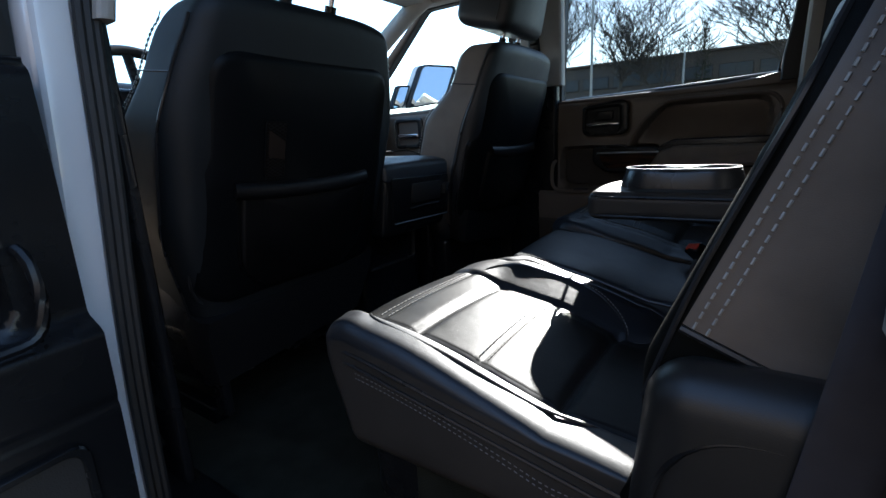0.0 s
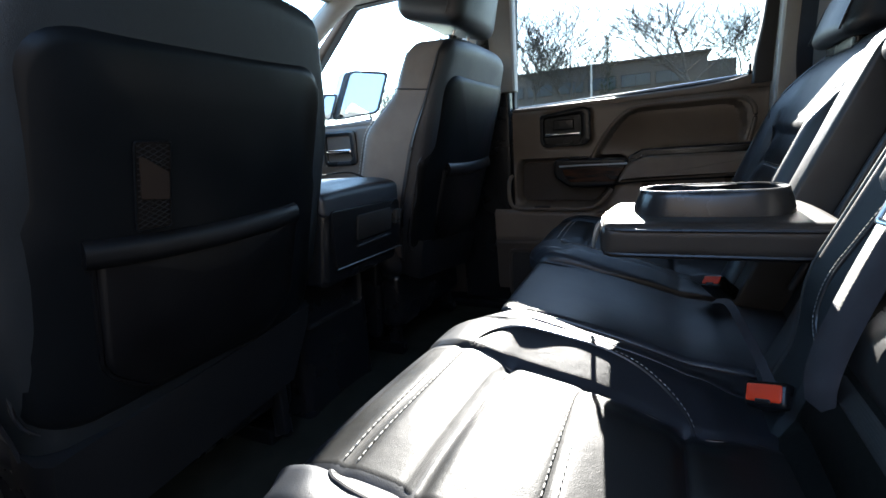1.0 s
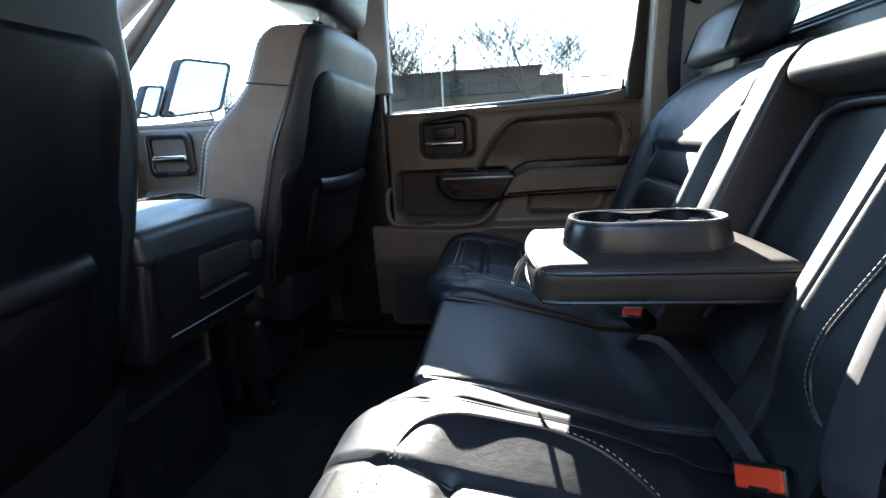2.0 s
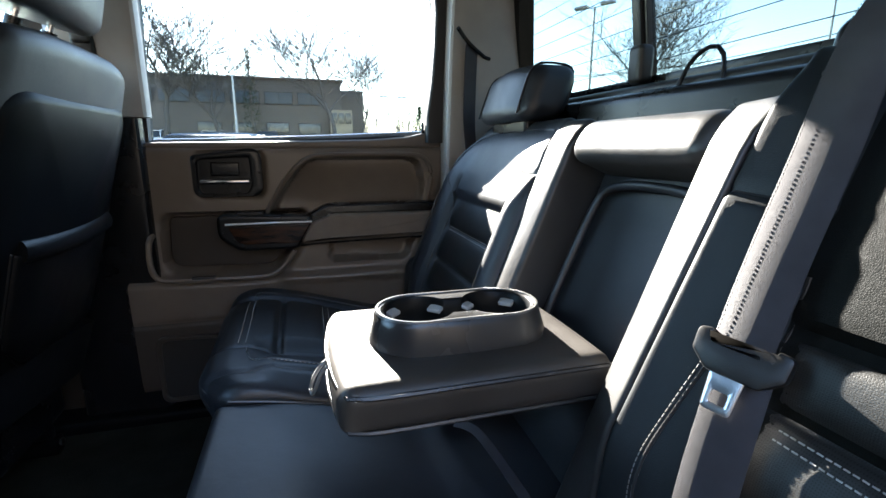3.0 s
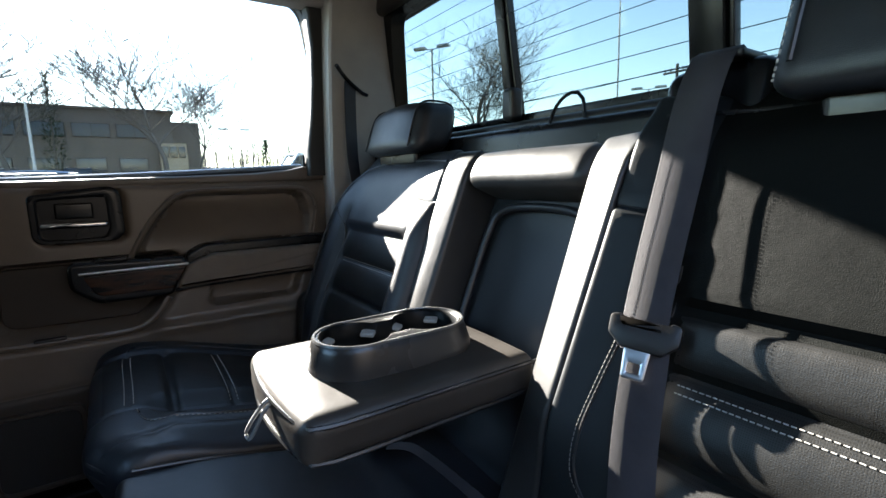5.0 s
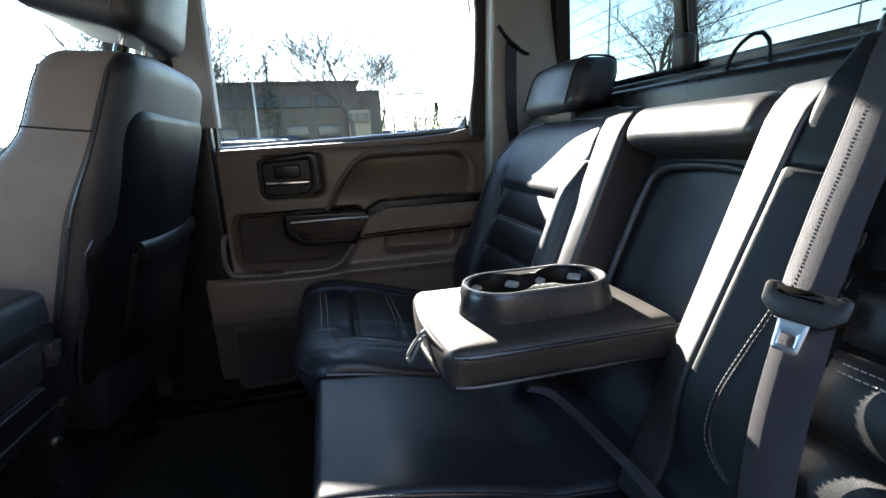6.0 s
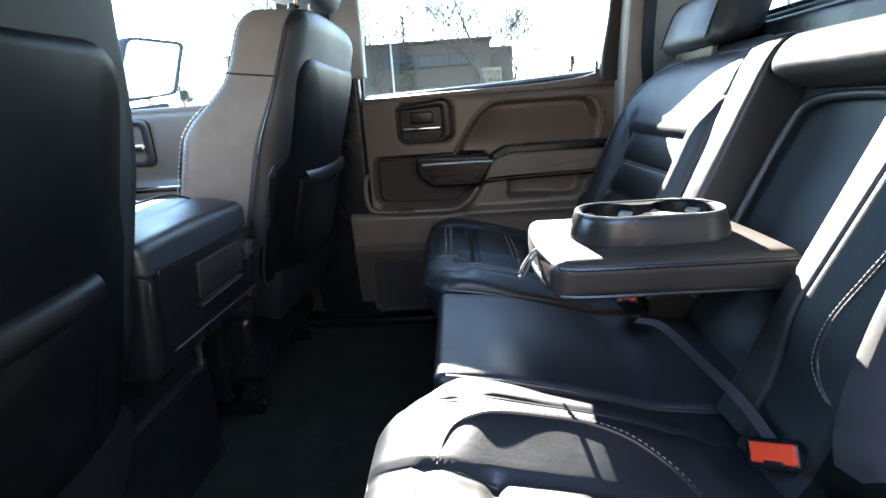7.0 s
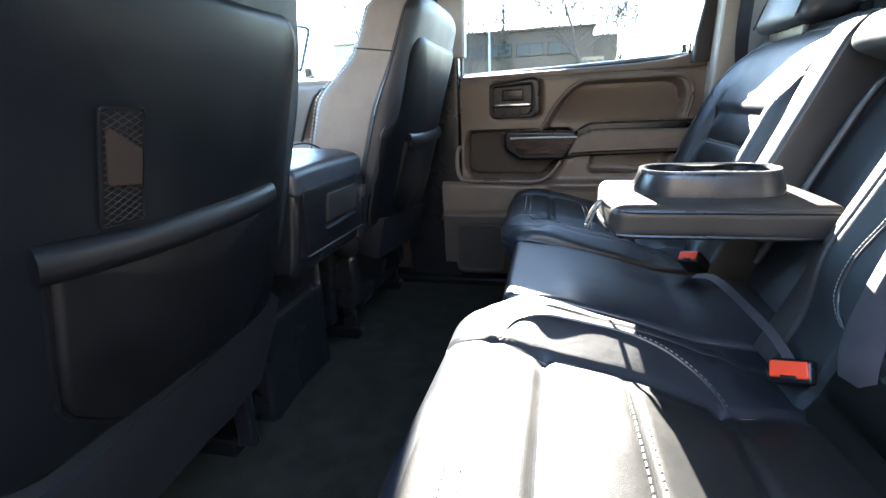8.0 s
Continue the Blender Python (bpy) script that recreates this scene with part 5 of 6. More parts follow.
                if len(ts) >= 2:
                    sweep(net, [on_back(-(u0 + (u1 - u0) * t), v0 + (v1 - v0) * t, -0.0142) for t in (min(ts), max(ts))], 0.0006, 4)
        part("netting", net, plastic("net_thread", (0.010, 0.009, 0.008), 0.6, spec=0.3), mesh, "dark netting")
        part("patch_edge", tube([on_back(-u, v, -0.0142) for u, v in po], 0.0014, 6, closed=True), PANEL, mesh)
        part("tag", prism([(-u, v) for u, v in rounded([(0.091, 0.430), (0.130, 0.455), (0.129, 0.396), (0.091, 0.392)], 0.003, 2)], lambda u, v, d: on_back(u, v, -0.0165 + d), 0.002, 0), plastic("tag_cloth", (0.020, 0.013, 0.009), 0.8, spec=0.1), mesh)
    # seams of the cover
    part("piping", tube([warp(Vector((0.281, h, 0.035))) for h in np.linspace(0.02, 0.67, 20)], 0.003, 6), PIPING, backrest_)
    part("piping", tube([warp(Vector((-0.281, h, 0.035))) for h in np.linspace(0.02, 0.67, 20)], 0.003, 6), PIPING, backrest_)
    for sq in (-1, 1):
        part("seam", tube([warp(Vector((sq * 0.2805, 0.545 - 0.11 * (d - 0.035), d))) for d in np.linspace(0.035, 0.185, 8)], 0.0018, 6), PIPING, backrest_)
        for d in (0.172, 0.182):
            part("stitching", stitches([[warp(Vector((sq * 0.2808, h, d))) for h in np.linspace(0.06, 0.68, 20)]], 0.006, 0.004, 0.0010), THREAD, backrest_, "pale stitching")
        part("seam", tube([warp(Vector((sq * 0.2808, h, 0.177))) for h in np.linspace(0.04, 0.69, 20)], 0.0012, 5), PIPING, backrest_)
    part("skirt", loft([[pt(q * k, h + 0.03 * (q / 0.25), d) for q, d in ((-0.24, -0.004), (0.24, -0.004), (0.252, 0.015), (0.252, 0.075), (-0.252, 0.075), (-0.252, 0.015))] for h, k in (((-0.125, 0.94), (-0.060, 1.0), (0.01, 1.06), (0.060, 1.06)) if s < 0 else ((-0.060, 0.90), (0.01, 0.98), (0.075, 1.0)))]), SKIRT, ob, "grey plastic lower skirt")
    # headrest
    fwd = 0.0 if s < 0 else 0.060
    hr = part("headrest", rbox((-0.165, 0.740 if s < 0 else 0.728, -0.020), (0.165, 0.945, 0.115 if s < 0 else 0.200), 0.040, (10, 10, 6),
              lambda p: pt(p.x * (1 - 0.10 * (p.y - 0.745) / 0.2), p.y, p.z + fwd - 0.01 + 0.018 * (p.x / 0.15) ** 2 + 0.04 * (p.y - 0.745))), LEATHER, ob)
    part("piping", tube([pt(0.163, 0.757, 0.03 + fwd), pt(0.164, 0.80, 0.028 + fwd), pt(0.158, 0.90, 0.030 + fwd), pt(0.150, 0.945, 0.034 + fwd)], 0.002, 6), PIPING, hr)
    for q in (-0.06, 0.06):
        part("post", tube([pt(q, 0.68, 0.045 + fwd), pt(q, 0.77, 0.04 + fwd)], 0.006, 10), CHROME, hr, "chrome headrest post")
        part("collar", tube([pt(q, 0.695, 0.044 + fwd), pt(q, 0.712, 0.043 + fwd)], 0.013, 10), TRIM_BLACK, hr)
    # cushion and runners
    part("cushion", rbox((-1.52, yc - 0.27, 0.30 + dz), (XB - 0.05, yc + 0.27, 0.45 + dz), 0.06, (8, 8, 3),
         lambda p: Vector((p.x, p.y, p.z + (0.03 * max(0, (abs(p.y - yc) - 0.17) / 0.1) if p.z > 0.37 + dz else 0)))), LEATHER, ob)
    part("base", rbox((-1.46, yc - 0.24, 0.16), (XB - 0.07, yc + 0.24, 0.32 + dz), 0.03, (2, 2, 1)), TRIM_BLACK, ob)
    part("side_valance", rbox((-1.42, yc - s * 0.262 - 0.02, 0.13), (-1.10, yc - s * 0.262 + 0.02, 0.42 + dz), 0.018, (4, 1, 4), lambda p: Vector((p.x - 0.10 * max(0, 0.34 - p.z), p.y, p.z))), TRIM_BLACK, ob)
    for q in (-0.21, 0.21):
        rail = part("runner", rbox((-1.50, yc + q - 0.02, FLOOR_Z), (XB - 0.09, yc + q + 0.02, FLOOR_Z + 0.045), 0.006, (1, 1, 1)), PANEL, ob)
        part("leg", rbox((-1.12, yc + q - 0.012, FLOOR_Z + 0.03), (-1.08, yc + q + 0.012, 0.30 + dz), 0.006, (1, 1, 1)), TRIM_BLACK, rail)
        part("bolt", loft([[Vector((XB - 0.088 + d, yc + q + r * math.cos(a), FLOOR_Z + 0.03 + r * math.sin(a))) for a in (k * math.pi / 3 for k in range(6))] for d, r in ((-0.01, 0.010), (0.004, 0.010), (0.006, 0.006))]), TRIM_DARK, rail)
    return ob


front_seat(-1, 0.0, "black leather driver seat with map pocket and mesh patch", True)
front_seat(1, 0.035, "leather passenger seat with map pocket, sides greyed for bounced light", False)

# ---- centre console ----
console = thing("centre_console", (-1.2, Y0, FLOOR_Z), "black centre console with padded lid and rear panel", "console")
part("body", rbox((-1.62, Y0 - 0.165, 0.44), (-0.955, Y0 + 0.160, 0.640), 0.020, (12, 10, 8),
     lambda p: Vector((p.x - 0.14 * max(0.0, 0.60 - p.z) * (1 if p.x > -1.2 else 0), p.y, p.z))), TRIM_BLACK, console)
lid = part("lid", rbox((-1.50, Y0 - 0.168, 0.622), (-0.952, Y0 + 0.163, 0.676), 0.014, (12, 10, 3),
     lambda p: Vector((p.x, p.y, p.z + 0.004 * (1 - ((p.y - Y0) / 0.17) ** 2) - 0.022 * max(0.0, (p.x + 1.04) / 0.10) ** 2))), LEATHER, console, "padded leather lid")
part("seam", tube([(-1.05, Y0 - 0.168, 0.668), (-1.047, Y0 - 0.08, 0.695), (-1.046, Y0, 0.698), (-1.047, Y0 + 0.08, 0.694), (-1.05, Y0 + 0.163, 0.668)], 0.0022, 6), PIPING, lid)
tray_m, _nt, _b = node_material("bright_tray", (0.5, 0.5, 0.5), 0.25, 0.8)
part("phone_tray", rbox((-1.40, Y0 - 0.12, 0.690), (-1.16, Y0 + 0.02, 0.700), 0.004, (1, 1, 1)), tray_m, console)
con_face = lambda u, v, d: Vector((-0.9515 - 0.14 * max(0.0, 0.60 - v) + d, Y0 + u, v))
rear_face = part("rear_panel", prism(rounded([(-0.148, 0.622), (0.150, 0.614), (0.166, 0.478), (-0.128, 0.484)], 0.012, 5), lambda u, v, d: con_face(u, v, 0.004 - d), 0.02, 0.003), TRIM_BLACK, console, "gloss black rear panel")
part("slot", rbox((-0.004, -0.050, -0.004), (0.004, 0.105, 0.004), 0.0015, (1, 1, 1), lambda p: con_face(p.y, 0.522 + p.z * 0.6, 0.005 + p.x)), SATIN, rear_face)
part("storage_door", prism(rounded([(-0.05, 0.598), (0.105, 0.596), (0.105, 0.536), (-0.05, 0.536)], 0.006, 4), lambda u, v, d: con_face(u, v, 0.008 - d), 0.008, 0.0015), TRIM_DARK, rear_face)
part("socket", prism(rounded([(0.120, 0.586), (0.148, 0.586), (0.148, 0.546), (0.120, 0.546)], 0.006, 4), lambda u, v, d: con_face(u, v, 0.014 - d), 0.012, 0.003), SATIN, rear_face, "grey socket cover")
part("lower_edge", tube([con_face(-0.128, 0.482, 0.004), con_face(0.166, 0.476, 0.004)], 0.0025, 6), SATIN, rear_face)
part("pedestal", rbox((-1.55, Y0 - 0.15, FLOOR_Z), (-1.09, Y0 + 0.145, 0.46), 0.02, (2, 2, 2)), TRIM_BLACK, console)
cub_o = [(-0.135, 0.44), (0.12, 0.44), (0.11, 0.315), (-0.13, 0.315)]
part("cubby_frame", ring_frame(rounded(cub_o, 0.012, 4), rounded([(u * 0.93, 0.378 + (v - 0.378) * 0.86) for u, v in cub_o], 0.01, 4), lambda u, v, d: Vector((-1.080 - d, Y0 + u, v)), 0.02), SATIN, console)
# ---- dashboard and steering wheel ----
dash = thing("dashboard", (-1.95, Y0, 0.5), "black moulded dashboard with grey trim strip", "dashboard")
part("top", rbox((-2.35, Y0 - 0.84, 0.70), (-1.80, Y0 + 0.84, 0.93), 0.05, (4, 12, 3), lambda p: Vector((p.x, p.y, p.z + 0.04 * groove(p.y, Y0 - 0.475, 0.2) * (1 if p.z > 0.8 else 0)))), TRIM_BLACK, dash)
part("lower", rbox((-2.30, Y0 - 0.84, 0.35), (-1.85, Y0 + 0.84, 0.72), 0.05, (2, 4, 2)), TRIM_DARK, dash)
part("trim_strip", rbox((-1.805, Y0 - 0.80, 0.745), (-1.785, Y0 + 0.80, 0.765), 0.006, (1, 4, 1)), STEEL, dash)
part("toe_board", rbox((-2.40, Y0 - 0.86, 0.02), (-2.30, Y0 + 0.86, 0.72), 0.02, (1, 2, 2)), CARPET, dash)
wheel = thing("steering_wheel", (-1.60, Y0 - 0.475, 0.86), "dark leather steering wheel", "steering wheel")
WM = Matrix.Translation((-1.60, Y0 - 0.475, 0.865)) @ Matrix.Rotation(radians(64), 4, "Y")
part("rim", tube([WM @ Vector((0.19 * math.cos(a), 0.19 * math.sin(a), 0)) for a in (k * math.pi / 12 for k in range(24))], 0.016, 10, closed=True), LEATHER, wheel)
part("hub", rbox((-0.07, -0.09, -0.05), (0.07, 0.09, 0.0), 0.03, (2, 2, 1), lambda p: WM @ p), TRIM_BLACK, wheel)
for a in (0, math.pi, -math.pi / 2, math.pi / 2):
    part("spoke", tube([WM @ Vector((0.05 * math.cos(a), 0.05 * math.sin(a), -0.02)), WM @ Vector((0.185 * math.cos(a), 0.185 * math.sin(a), 0))], 0.016, 8, flat=0.5), SATIN, wheel)
part("column", tube([WM @ Vector((0, 0, -0.03)), WM @ Vector((0, 0, -0.30))], 0.04, 10), TRIM_BLACK, wheel)

# ---- tow mirror outside the front passenger window ----
mirror = thing("side_mirror", (-1.74, 1.08, 0.9), "tall black framed tow mirror on the front door", "side mirror")
MY = 1.20
mo = rounded([(-1.822, 1.182), (-1.648, 1.162), (-1.652, 0.945), (-1.828, 0.915)], 0.03, 6)
mi = rounded([(-1.814, 1.172), (-1.657, 1.153), (-1.661, 0.955), (-1.820, 0.926)], 0.024, 6)
mp = lambda u, v, d: Vector((u - d * 0.6, MY + (u + 1.74) * 0.75 + (v - 1.05) * 0.60, v))
part("frame", ring_frame(mo, mi, mp, 0.05), TRIM_BLACK, mirror)
part("glass", prism(mi, lambda u, v, d: mp(u, v, 0.012 + d), 0.004, 0), MIRROR, mirror, "bright mirror glass")
part("shell", prism(mo, lambda u, v, d: mp(u, v, 0.05 + d), 0.06, 0), PAINT, mirror)
so = rounded([(-1.905, 1.060), (-1.845, 1.055), (-1.845, 0.925), (-1.905, 0.915)], 0.014, 5)
si = rounded([(-1.899, 1.052), (-1.851, 1.048), (-1.851, 0.933), (-1.899, 0.924)], 0.010, 5)
part("small_frame", ring_frame(so, si, mp, 0.05), TRIM_BLACK, mirror)
part("small_glass", prism(si, lambda u, v, d: mp(u, v, 0.012 + d), 0.004, 0), MIRROR, mirror, "small lower mirror glass")
for z in (0.870, 0.905):
    part("arm", tube([(-1.90, 0.94, z - 0.03), (-1.80, 1.06, z - 0.02), (-1.70, 1.20, z)], 0.014, 8), TRIM_BLACK, mirror)
part("pivot", rbox((-1.66, 1.22, 0.915), (-1.62, 1.27, 0.965), 0.012, (1, 1, 1)), TRIM_BLACK, mirror)

# ---- outside ----
SLOPE = 0.034
GROUND = lambda y: -0.85 + SLOPE * y


def ground_mat():
    m, nt, b = node_material("asphalt", (0.05, 0.05, 0.05), 0.9)
    v = coords(nt)
    nt.links.new(two_tone(nt, noise_tex(nt, v, 0.6, 6), (0.035, 0.035, 0.036), (0.075, 0.073, 0.07)), b.inputs["Base Color"])
    bump(nt, b, noise_tex(nt, v, 60, 3), 0.6, 0.01)
    return m


ASPHALT = ground_mat()
GRASS = cloth("dry_grass", (0.16, 0.15, 0.06), 30, depth=0.03)
BRICK = plastic("brown_brick", (0.115, 0.105, 0.096), 0.85, 12, 0.01)
WINGLASS, _nt, _b = node_material("dark_window_glass", (0.03, 0.04, 0.05), 0.2)
WINBLUE, _nt, _b = node_material("blue_window_glass", (0.055, 0.075, 0.092), 0.5)
CREAM = plastic("cream_render", (0.30, 0.26, 0.20), 0.8, 20, 0.005)
BARK = plastic("bark", (0.085, 0.076, 0.066), 0.9, 40, 0.01)
NEEDLES = cloth("evergreen_needles", (0.022, 0.045, 0.018), 20, depth=0.02)
GALV = plastic("galvanised_pole", (0.42, 0.42, 0.41), 0.5)
CONCRETE = plastic("kerb_concrete", (0.35, 0.34, 0.31), 0.85, 30, 0.004)


def sheet(x0, x1, y0, y1, lift, n=1):
    bm = bmesh.new()
    vs = [bm.verts.new((x, y, GROUND(y) + lift)) for x, y in ((x0, y0), (x1, y0), (x1, y1), (x0, y1))]
    bm.faces.new(vs)
    return bm


ground = part("ground", sheet(-1500, 1500, -1500, 1500, 0), ASPHALT)
tagged(ground, "grey asphalt of a large sloping car park", "ground", kind="structure")
lawn = part("lawn", sheet(-6, 80, 44, 66, 0.06), GRASS)
tagged(lawn, "dry yellow-green lawn beyond the car park", "lawn", kind="structure")
kerb = part("kerb", rbox((-6, 43.8, GROUND(44) - 0.05), (80, 44.0, GROUND(44) + 0.16), 0.02, (1, 1, 1)), CONCRETE)
tagged(kerb, "pale concrete kerb along the lawn", "kerb", kind="structure")

# unseen wall, added to keep low sky light out of the open door
added_wall = part("added_wall_driver_side", rbox((-12, -2.85, GROUND(-3) - 0.2), (12, -2.6, 2.0), 0.03, (1, 1, 1)), plastic("added_wall_brown", (0.085, 0.068, 0.054), 0.9, 12, 0.01))
tagged(added_wall, "unseen plain brown wall, added to block and warm the light", "wall", kind="structure")

office = thing("office_building", (-10, 55, GROUND(50)), "long low brown brick office with blue glazing", "building")
BZ = GROUND(50)
part("wall", rbox((-24, 50, BZ), (3.2, 70, 7.40), 0.05, (1, 1, 1)), BRICK, office)
part("roof", rbox((-24.3, 49.7, 7.36), (3.45, 70.3, 7.60), 0.05, (1, 1, 1)), plastic("roof_edge", (0.10, 0.08, 0.065), 0.7, 10), office)
part("wing", rbox((3.2, 52, BZ), (5.7, 66, 6.85), 0.05, (1, 1, 1)), BRICK, office)
for i in range(8):
    x = -22.8 + i * 3.1
    w = part("window", rbox((x, 49.90, 5.05), (x + 2.7, 50.05, 6.25), 0.03, (1, 1, 1)), TRIM_DARK, office)
    for k in range(2):
        part("pane", rbox((x + 0.08 + k * 1.3, 49.86, 5.12), (x + 1.33 + k * 1.3, 49.93, 6.18), 0.01, (1, 1, 1)), WINBLUE, w)
    if i % 2 == 0 or i > 4:
        w = part("window", rbox((x, 49.90, 2.0), (x + 2.2, 50.05, 3.3), 0.03, (1, 1, 1)), TRIM_DARK, office)
        part("pane", rbox((x + 0.08, 49.86, 2.08), (x + 2.12, 49.93, 3.22), 0.01, (1, 1, 1)), WINGLASS, w)
part("entrance", rbox((2.0, 49.2, BZ), (4.2, 49.95, 4.6), 0.05, (1, 1, 1)), CREAM, office)
for k in range(3):
    part("entrance_window", rbox((2.15 + 0.68 * k, 49.10, 3.3), (2.70 + 0.68 * k, 49.25, 4.3), 0.02, (1, 1, 1)), WINGLASS, office)


def bare_tree(at, height, spread, seed, label, trunk=0.18, lean=(0, 0), levels=5, thin=0.024):
    """A leafless tree: trunk and limbs in one part, the finer branching in another."""
    rng = random.Random(seed)
    ob = thing("tree", at, label, "tree", "bare trees")
    wood_bm, twig_bm = bmesh.new(), bmesh.new()

    def grow(p, way, length, r, level):
        n = 4 if level < 3 else 3
        line = [p.copy()]
        w = way.copy()
        for _ in range(n):
            w = (w + Vector((rng.uniform(-1, 1), rng.uniform(-1, 1), rng.uniform(-0.5, 0.7))) * 0.22).normalized()
            line.append(line[-1] + w * length / n)
        end = 0.6 if level < levels else 0.3
        sweep(wood_bm if level < 2 else twig_bm, line, max(r, thin), 7 if level < 2 else (4 if level < 4 else 3), taper=lambda t: 1 - (1 - end) * t)
        if level >= levels:
            return
        for k in range((5, 4, 4, 4, 3, 3)[level]):
            q = line[rng.randint(1 if level else 3, n)] if k else line[n]
            a = rng.uniform(0, 2 * math.pi)
            out = Vector((math.cos(a), math.sin(a), 0))
            d = (w * 0.7 + out * spread * (1.0 if k else 0.4) + Vector((0, 0, (0.7, 0.45, 0.3, 0.25, 0.2, 0.2)[level] * rng.uniform(0.3, 1.2)))).normalized()
            grow(q, d, (height * 0.30 if level == 0 else length) * rng.uniform(0.62, 0.86), r * end * (0.9 if k == 0 else 0.62), level + 1)

    grow(Vector(at), Vector((lean[0], lean[1], 1)).normalized(), height * 0.28, trunk, 0)
    part("trunk", wood_bm, BARK, ob, "grey-brown trunk and limbs")
    part("crown", twig_bm, BARK, ob, "bare twigs in early spring")
    return ob


bare_tree((2.1, 42, GROUND(42)), 16.0, 0.85, 3, "tall bare tree in front of the office", 0.24, (0.02, 0), thin=0.026)
bare_tree((4.6, 44, GROUND(44)), 11.5, 0.9, 8, "smaller bare tree beside the office entrance", 0.14, (0.10, 0), thin=0.015)
bare_tree((-7.0, 41, GROUND(41)), 12.0, 0.8, 12, "bare tree in front of the office", 0.2, thin=0.024)
bare_tree((-10.8, 40, GROUND(40)), 15.0, 0.8, 5, "tall bare tree in front of the office", 0.24, thin=0.024)
bare_tree((-15.0, 39, GROUND(39)), 15.5, 0.8, 21, "tall bare tree in front of the office", 0.24, thin=0.024)
bare_tree((-24.0, 42, GROUND(42)), 9, 0.8, 31, "bare tree across the car park", 0.2, levels=4)
bare_tree((-30.0, 46, GROUND(46)), 10, 0.8, 32, "bare tree across the car park", 0.2, levels=4)
bare_tree((33.5, 44, GROUND(44)), 23.0, 0.85, 41, "large bare tree behind the truck", 0.34, thin=0.022)
bare_tree((37.5, 47, GROUND(47)), 20.0, 0.9, 44, "large bare tree behind the truck", 0.28, thin=0.020)
# bark lightened with distance: the air's haze is mixed into the colour
HAZE = plastic("hazed_far_bark", (0.16, 0.145, 0.13), 0.9, 40, 0.01)
far_rng = random.Random(4)
woods = bmesh.new()
for k in range(190):
    x = far_rng.uniform(9, 95)
    y = far_rng.uniform(98, 122)
    p = Vector((x, y, GROUND(y)))
    tall = far_rng.uniform(3.8, 8.6)
    top = p + Vector((far_rng.uniform(-0.4, 0.4), 0, tall))
    sweep(woods, [p, p.lerp(top, 0.5) + Vector((far_rng.uniform(-0.2, 0.2), 0, 0)), top], 0.12, 4, taper=lambda t: 1 - 0.75 * t)
    for b in range(26):
        t = far_rng.uniform(0.25, 0.98)
        a = far_rng.uniform(0, 2 * math.pi)
        q = p.lerp(top, t)
        e = q + Vector((math.cos(a), math.sin(a), far_rng.uniform(0.5, 1.6))) * tall * 0.16 * (1.2 - 0.8 * t)
        sweep(woods, [q, e], 0.05, 3, taper=lambda t: 1 - 0.6 * t)
far_woods = part("far_woods", woods, HAZE)
tagged(far_woods, "grey-brown line of bare far woods", "woods", kind="stuff")


def evergreen(at, height, width, seed, label):
    rng = random.Random(seed)
    ob = thing("evergreen", at, label, "evergreen tree", "evergreens")
    part("trunk", tube([Vector(at), Vector(at) + Vector((0, 0, height * 0.9))], 0.07, 6, step=0.5), BARK, ob)
    bm = bmesh.new()
    for i in range(900):
        t = rng.random() ** 0.8
        z = height * (0.04 + 0.94 * t)
        r = width * (1 - t) ** 0.7 * rng.uniform(0.55, 1.0) + 0.04
        a = rng.uniform(0, 2 * math.pi)
        p = Vector(at) + Vector((r * math.cos(a), r * math.sin(a), z))
        d = Vector((math.cos(a), math.sin(a), rng.uniform(0.2, 1.2))).normalized() * rng.uniform(0.14, 0.3)
        s_ = d.cross(Vector((0, 0, 1))).normalized() * 0.05
        vs = [bm.verts.new(q) for q in (p - s_, p + s_, p + d + s_ * 0.2, p + d - s_ * 0.2)]
        bm.faces.new(vs)
    part("crown", bm, NEEDLES, ob)
    return ob


evergreen((10.25, 45, GROUND(45)), 4.1, 0.85, 1, "dense dark conical evergreen on the lawn")
evergreen((-5.2, 47.5, GROUND(47.5)), 9.0, 1.1, 2, "dark spruce against the office")
evergreen((-26.0, 44, GROUND(44)), 5.0, 2.4, 3, "broad dark shrub across the car park")


def light_pole(at, top, label, heads=True, r=0.07, way=(1, 0, 0)):
    ob = thing("light_pole", at, label, "light pole", "light poles")
    a = Vector(at)
    part("pole", sweep(bmesh.new(), [a, a + Vector((0, 0, (top - at[2]) * 0.5)), Vector((at[0], at[1], top))], r, 8, taper=lambda t: 1 - 0.3 * t), GALV, ob)
    part("foot", rbox((at[0] - r * 3, at[1] - r * 3, at[2] - 0.1), (at[0] + r * 3, at[1] + r * 3, at[2] + 0.5), 0.04, (1, 1, 1)), CONCRETE, ob)
    if heads:
        w = Vector(way).normalized()
        for s in (-1, 1):
            arm_ = part("arm", tube([Vector((at[0], at[1], top - 0.1)), Vector((at[0], at[1], top)) + w * s * 0.9], 0.05, 6, step=0.3), GALV, ob)
            c = Vector((at[0], at[1], top + 0.02)) + w * s * 1.5
            q = w * 0.75
            n_ = w.cross(Vector((0, 0, 1))) * 0.35
            part("lamp_head", loft([[c - q + n_ * g, c + q + n_ * g, c + q * 0.9 + n_ * g + Vector((0, 0, 0.25)), c - q * 0.9 + n_ * g + Vector((0, 0, 0.25))] for g in (-1, 1)]), GALV, arm_)
    return ob


